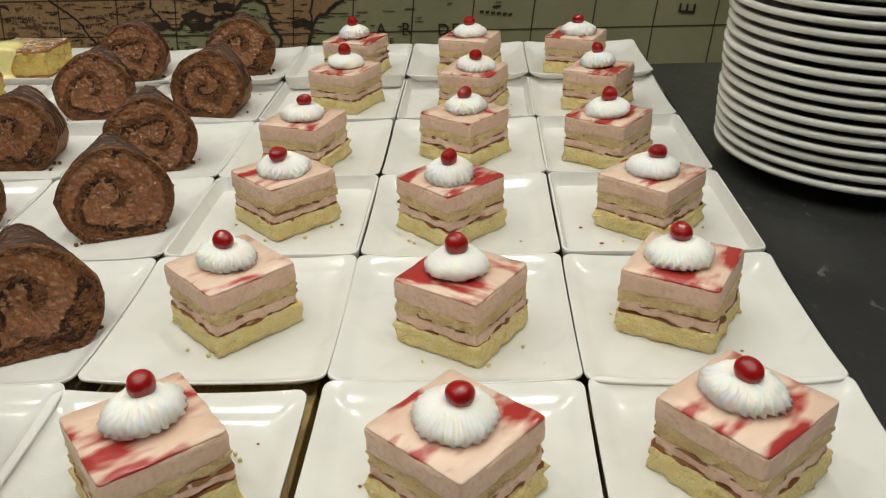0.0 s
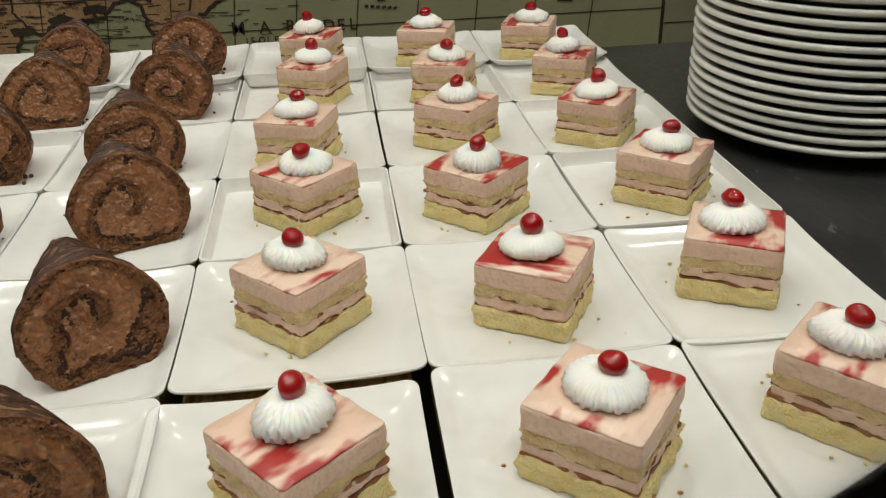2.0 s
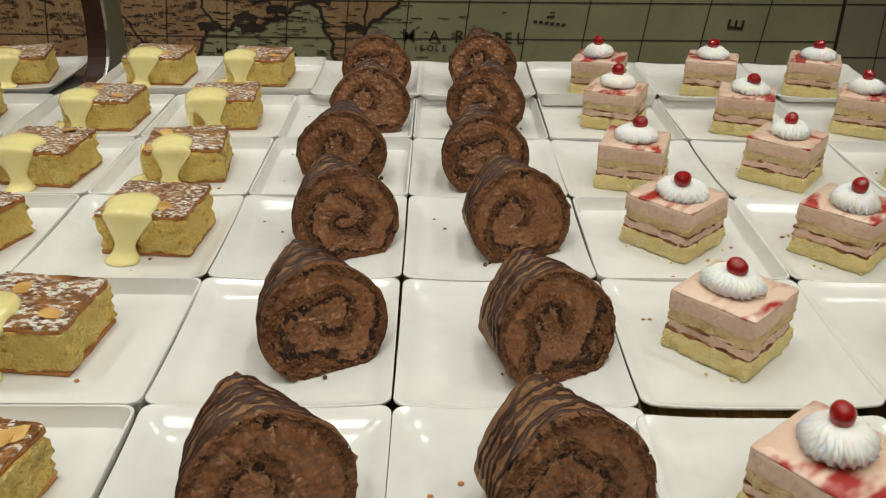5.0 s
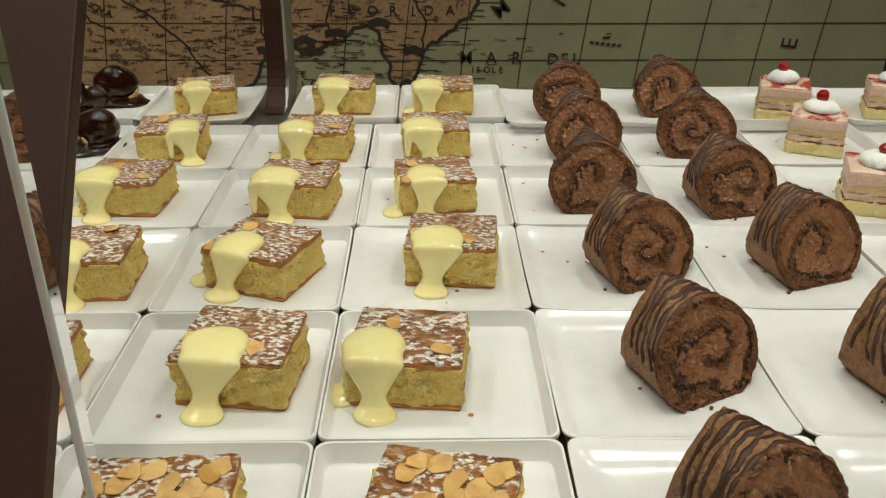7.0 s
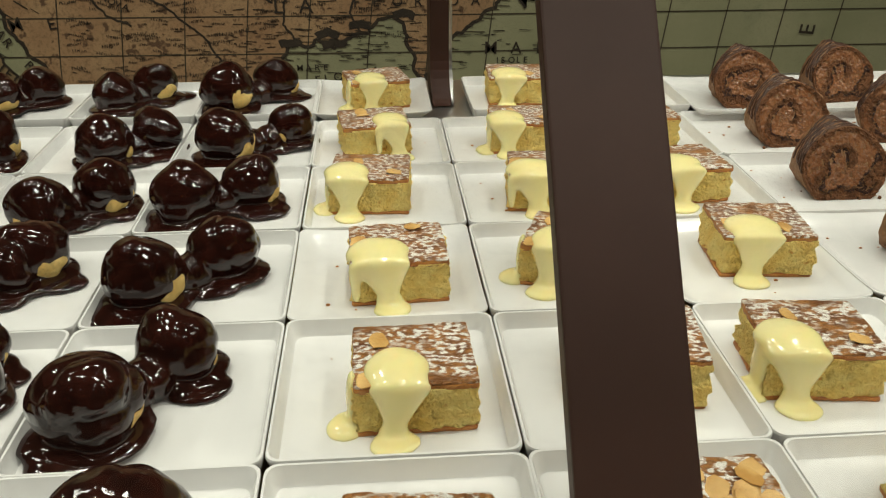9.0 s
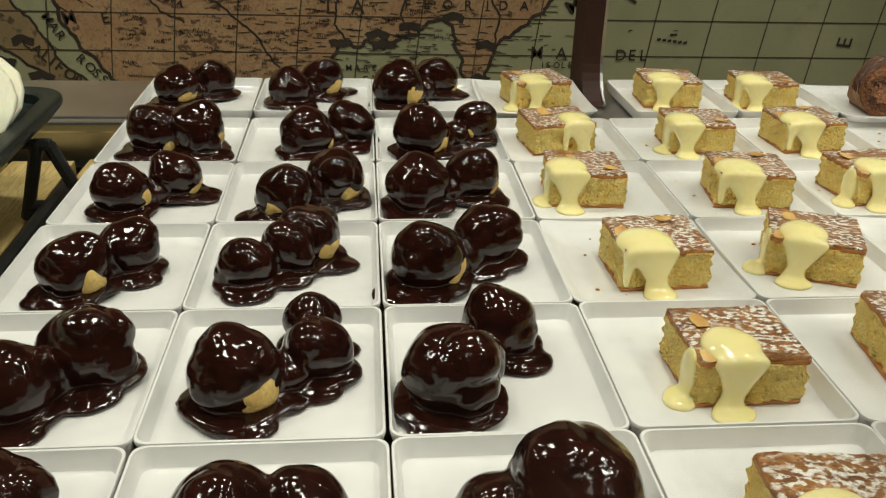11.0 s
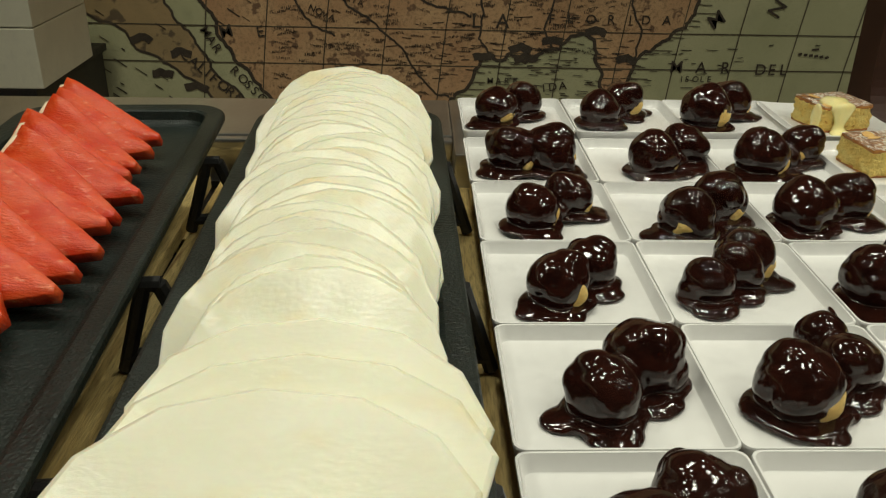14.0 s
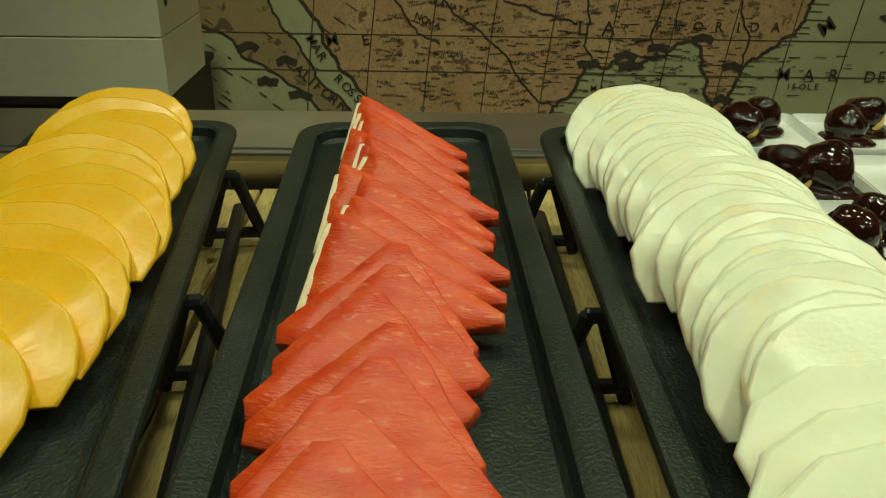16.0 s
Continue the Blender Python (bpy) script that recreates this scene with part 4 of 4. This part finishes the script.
# ---- stack of dinner plates ----
prof = [(0.075, 0), (0.082, 0.0), (0.085, 0.004), (0.11, 0.0095), (0.137, 0.0178), (0.1412, 0.0188), (0.1432, 0.0200), (0.1437, 0.0220), (0.1432, 0.0238), (0.1412, 0.0247), (0.137, 0.0240), (0.108, 0.0135), (0.09, 0.008), (0.03, 0.007)]
dinner = mesh_of(lathe(prof, 96), STONEWARE, "dinner_plate", True)
for i in range(27):
    ob = part("dinner_plate", dinner, None, None, at=pose(0.468 + lay.uniform(-0.0012, 0.0012), 0.868 + lay.uniform(-0.0012, 0.0012), TOP + 0.0005 + i * 0.0105, 0, 0, i * 37))
    tagged(ob, "white round dinner plate in a tall stack", "plate", "stacked dinner plates")


# ---- fruit trays ----
def fruit_tray(cx, cy, turn, length=0.74, width=0.228):
    t = thing("serving_tray", "black rectangular slate-look serving tray on a metal stand", "tray", "fruit trays", pose(cx, cy, 0.0, 0, 0, turn))

    def ring(w, d, r, z):
        return [(x, y, z) for x, y in rounded(w, d, r, 8)]

    bm = ringed([ring(width - 0.03, length - 0.03, 0.035, 0.961), ring(width - 0.004, length - 0.004, 0.044, 0.975), ring(width, length, 0.045, 0.979), ring(width, length, 0.045, 0.984), ring(width - 0.003, length - 0.003, 0.044, 0.9862), ring(width - 0.008, length - 0.008, 0.042, 0.9868), ring(width - 0.036, length - 0.036, 0.032, 0.9852), ring(width - 0.044, length - 0.044, 0.028, 0.9835), ring(width - 0.050, length - 0.050, 0.025, 0.974), ring(width - 0.058, length - 0.058, 0.022, 0.970), ring(width - 0.07, length - 0.07, 0.018, 0.969)])
    part("tray", bm, TRAY, t, "black textured tray", False)
    return t


def wire(a, b, r, bm):
    a, b = Vector(a), Vector(b)
    d = b - a
    m = Matrix.Translation((a + b) / 2) @ d.to_track_quat("Z", "Y").to_matrix().to_4x4()
    bmesh.ops.create_cone(bm, cap_ends=True, segments=8, radius1=r, radius2=r, depth=d.length, matrix=m)


def tray_stand(cx, turn, ys, half):
    t = thing("tray_stand", "black metal trestle stand holding a tray over the crate", "stand", "tray stands", pose(cx, 0.665, 0, 0, 0, turn))
    for s in (-1, 1):
        x = s * half
        for y in ys:
            bm = bmesh.new()
            for p, q in (((x - 0.034, y + 0.012, DECK + 0.006), (x - 0.006, y, 0.955)), ((x - 0.008, y, 0.955), (x + 0.008, y, 0.955)), ((x + 0.006, y, 0.955), (x + 0.034, y + 0.012, DECK + 0.006)), ((x - 0.030, y + 0.01, DECK + 0.020), (x + 0.030, y + 0.01, DECK + 0.020))):
                wire(p, q, 0.0068, bm)
            part("leg_frame", bm, STAND, t)
        bm = bmesh.new()
        wire((x, ys[0] - 0.1, DECK + 0.028), (x, ys[-1] + 0.06, DECK + 0.028), 0.0085, bm)
        part("side_bar", bm, STAND, t)
    for y in ys:
        bm = bmesh.new()
        wire((-half, y, 0.9555), (half, y, 0.9555), 0.0055, bm)
        part("cross_bar", bm, STAND, t)
    return t


TRAYS = ((-1.511, 0.667, 1.0, 0.213), (-1.767, 0.675, 2.4, 0.238), (-2.046, 0.668, 7.0, 0.230))
for tx, ty, turn, wide in TRAYS:
    fruit_tray(tx, ty, turn, 0.745, wide)
    tray_stand(tx, turn, (-0.26, -0.02, 0.265), wide / 2 - 0.004)


def fruit_slice(name, label, category, group, meshes, m):
    """Lays one slice, whose first mesh is the thing and whose others are its parts."""
    ob = part(name, meshes[0][1], None, None, at=m)
    tagged(ob, label, category, group)
    for nm, me in meshes[1:]:
        part(nm, me, None, ob)
    return ob


def arch_slice(seed, inner, facets, material, name, flat=0.8, loose=0.03, sharp=32):
    """A peeled melon slice, one wide and one thick: an arch with knife facets on its outside and the seed hollow inside."""
    rg = random.Random(seed)
    bm = bmesh.new()
    low = radians(26)
    turn = [-low + (math.pi + 2 * low) * i / facets for i in range(facets + 1)]
    corner = [(0.5 * math.cos(a) * rg.uniform(1 - loose, 1 + loose), flat * (math.sin(a) + math.sin(low)) / (1 + math.sin(low)) * rg.uniform(1 - loose, 1 + loose)) for a in turn]
    rows = []
    for i in range(facets):
        for j in range(3):
            f = j / 3
            x, y = (corner[i][k] * (1 - f) + corner[i + 1][k] * f for k in (0, 1))
            rows.append((x, y))
    rows.append(corner[-1])
    rings = []
    for i, (x, y) in enumerate(rows):
        a = -low + (math.pi + 2 * low) * i / (len(rows) - 1)
        hx, hy = 0.5 * math.cos(a), flat * (math.sin(a) + math.sin(low)) / (1 + math.sin(low))
        w = 0.06 * noise.noise(Vector((x * 4 + seed, y * 4, 1.7)))
        k = inner * (1 + 0.15 * noise.noise(Vector((x * 5, y * 5, seed))))
        e = 0.30 + 0.70 * min(1.0, 4.0 * min(i, len(rows) - 1 - i) / len(rows))
        sect = [(1.0, -0.36), (1.012, -0.1), (1.0, 0.36), (0.97, 0.5), ((1 + k) / 2, 0.5), (k + 0.03, 0.5), (k, 0.4), (k, -0.4), (k + 0.03, -0.5), ((1 + k) / 2, -0.5), (0.97, -0.5)]
        rings.append([bm.verts.new((x * q, y * q, z * e + w) if q > 0.7 else (hx * q, hy * q, z * e + w)) for q, z in sect])
    n = len(rings[0])
    for a, b in zip(rings, rings[1:]):
        for i in range(n):
            bm.faces.new((a[i], a[(i + 1) % n], b[(i + 1) % n], b[i]))
    bm.faces.new(rings[0])
    bm.faces.new(rings[-1])
    me = mesh_of(bm, material, name, True)
    me.set_sharp_from_angle(angle=radians(sharp))
    return me


fr = random.Random(21)
melons = [arch_slice(k, 0.20, 13, HONEYDEW, "honeydew_slice", 0.8, 0.018, 70) for k in range(6)]
ends = [arch_slice(k + 12, 0.24, 8, HONEYDEW, "honeydew_slice", 0.8, 0.02, 28) for k in range(3)]
rows = [0.935 - 0.0165 * i for i in range(9)] + [0.803 - 0.0180 * (i + 1) for i in range(22)]
for i, y in enumerate(rows):
    f = i / (len(rows) - 1)
    x = -1.513 + 0.012 * f + 0.005 * math.sin(i * 0.9) + fr.uniform(-0.009, 0.009)
    w = (0.152 - 0.006 * min(1, f * 1.8)) * fr.uniform(0.94, 1.07)
    m = pose(x, y + fr.uniform(-0.003, 0.003), 0.977 + 0.020 * f, 41 - 7 * f + fr.uniform(-2, 2), fr.uniform(-3, 3), fr.uniform(-5, 5)) @ Matrix.Diagonal((w, 0.122, 0.0145, 1))
    fruit_slice("honeydew_slice", "pale peeled honeydew melon slice in an overlapping row", "melon slice", "honeydew slices", [("flesh", melons[i % 6])], m)
for i in range(3):
    m = pose(-1.500 + fr.uniform(-0.006, 0.006), 0.366 - 0.034 * i, 1.001 + 0.002 * i, 20 - 1.5 * i, fr.uniform(-2, 2), fr.uniform(-7, 7)) @ Matrix.Diagonal((0.188 + 0.004 * i, 0.120, 0.0125, 1))
    fruit_slice("honeydew_slice", "large pale honeydew melon slice lying nearly flat", "melon slice", "honeydew slices", [("flesh", ends[i % 3])], m)

HIGH = resample([(-0.060, 0.0), (0.030, 0.0), (0.066, 0.006), (0.094, 0.012), (0.093, 0.020), (-0.030, 0.096), (-0.050, 0.104)], 0.006)
MID = resample([(-0.075, 0.002), (0.040, 0.0), (0.062, 0.008), (0.068, 0.018), (0.000, 0.098), (-0.014, 0.098), (-0.078, 0.016)], 0.006)
high_wedge = [mesh_of(slab(HIGH, -0.0068, 0.0068, 2, 0.0012, k + 40, 0.0012, 0.0012, 60), WATERMELON, "watermelon_slice", True) for k in range(4)]
mid_wedge = [mesh_of(slab(MID, -0.0068, 0.0068, 2, 0.0012, k + 50, 0.0012, 0.0012, 60), WATERMELON, "watermelon_slice", True) for k in range(3)]
rind = mesh_of(slab(resample([(-0.0635, 0.004), (-0.0575, 0.002), (-0.0495, 0.092), (-0.0545, 0.091)], 0.006), -0.0066, 0.0066, 1, 0.0010, 3, 0, 0.001, 60), RIND, "rind", True)
N = 17
for i in range(N):
    f = i / (N - 1)
    y = 0.900 - 0.585 * f + (0.008 if i < 4 else 0)
    x = -1.775 - (0.012 if i < 4 else 0) + 0.004 * math.sin(i * 1.9) + fr.uniform(-0.004, 0.004)
    k = (0.84 if i < 4 else 0.91) + 0.05 * f
    m = pose(x, y, 0.980, 37 - 12 * f + fr.uniform(-2, 2), 0, -9 + 5 * math.sin(i * 2.3) + fr.uniform(-3, 3) + (14 if i > N - 3 else 0)) @ Matrix.Diagonal((k, k, 1, 1))
    high = f < 0.62
    pieces = [("flesh", (high_wedge if high else mid_wedge)[i % (4 if high else 3)])] + ([("rind", rind)] if high and i % 4 != 3 else [])
    fruit_slice("watermelon_slice", "red watermelon wedge in an overlapping row on a tray", "melon slice", "watermelon slices", pieces, m)

cant = [arch_slice(k + 30, 0.25, 13, CANTALOUPE, "cantaloupe_slice", 0.78, 0.016, 70) for k in range(5)]
N = 13
for i in range(N):
    f = i / (N - 1)
    y = 0.925 - 0.50 * f
    x = -2.085 + 0.078 * f - 0.035 * max(0, f - 0.75) / 0.25 + 0.008 * math.sin(i * 1.3) + fr.uniform(-0.006, 0.006)
    m = pose(x, y, 0.978 + 0.006 * f, 31 - 7 * f, fr.uniform(-3, 3), fr.uniform(-8, 12) - 10 * max(0, f - 0.6)) @ Matrix.Diagonal((0.164, 0.130, 0.0165, 1))
    fruit_slice("cantaloupe_slice", "orange peeled cantaloupe slice in an overlapping row", "melon slice", "cantaloupe slices", [("flesh", cant[i % 5])], m)

# ---- side cabinet and white box by the far wall ----
cab = thing("side_cabinet", "dark low cabinet standing against the map wall", "cabinet")
part("body", box(-3.25, -2.64, 2.72, 3.36, 0.0, 0.52, 0.004), DARK_CABINET, cab)
part("top", box(-3.27, -2.625, 2.70, 3.37, 0.5205, 0.548, 0.004), DARK_CABINET, cab)
chest = thing("white_drawer_box", "white two-tier drawer box with a round finger hole", "box")
part("lower_drawer", box(-3.18, -2.60, 2.70, 3.15, 0.5485, 0.735, 0.003), WHITE_BOX, chest)
part("upper_drawer", box(-3.18, -2.60, 2.70, 3.15, 0.738, 1.10, 0.003), WHITE_BOX, chest)

# no opening is cut: a dark disc gives the hole's shade by colour
hole = lathe([(0.016, 0), (0.016, 0.0012), (0.012, 0.0014)], 24)
part("finger_hole", hole, DARK_CABINET, chest, "dark disc painted as the shaded finger hole", at=pose(-2.5999, 2.78, 0.835, 0, 90, 0))

# ---- crumbs and sauce drops on the plates ----
crumbs = bmesh.new()
cr = random.Random(31)
for k in range(190):
    c = cr.randrange(3, 11)
    r = cr.randrange(0, 5)
    x, y = -1.3005 + PX * c + cr.uniform(-0.056, 0.056), 0.40 + PY * r + cr.uniform(-0.058, 0.058)
    q = cr.uniform(0.0005, 0.0017)
    bmesh.ops.create_icosphere(crumbs, subdivisions=1, radius=q, matrix=Matrix.Translation((x, y, TOP + 0.0079 + q * 0.4)) @ Matrix.Diagonal((1.3, 1, 0.6, 1)))
tagged(part("cake_crumbs", crumbs, CRUST_EDGE, None), "small brown cake crumbs scattered on the white plates", "crumbs", "", "stuff")
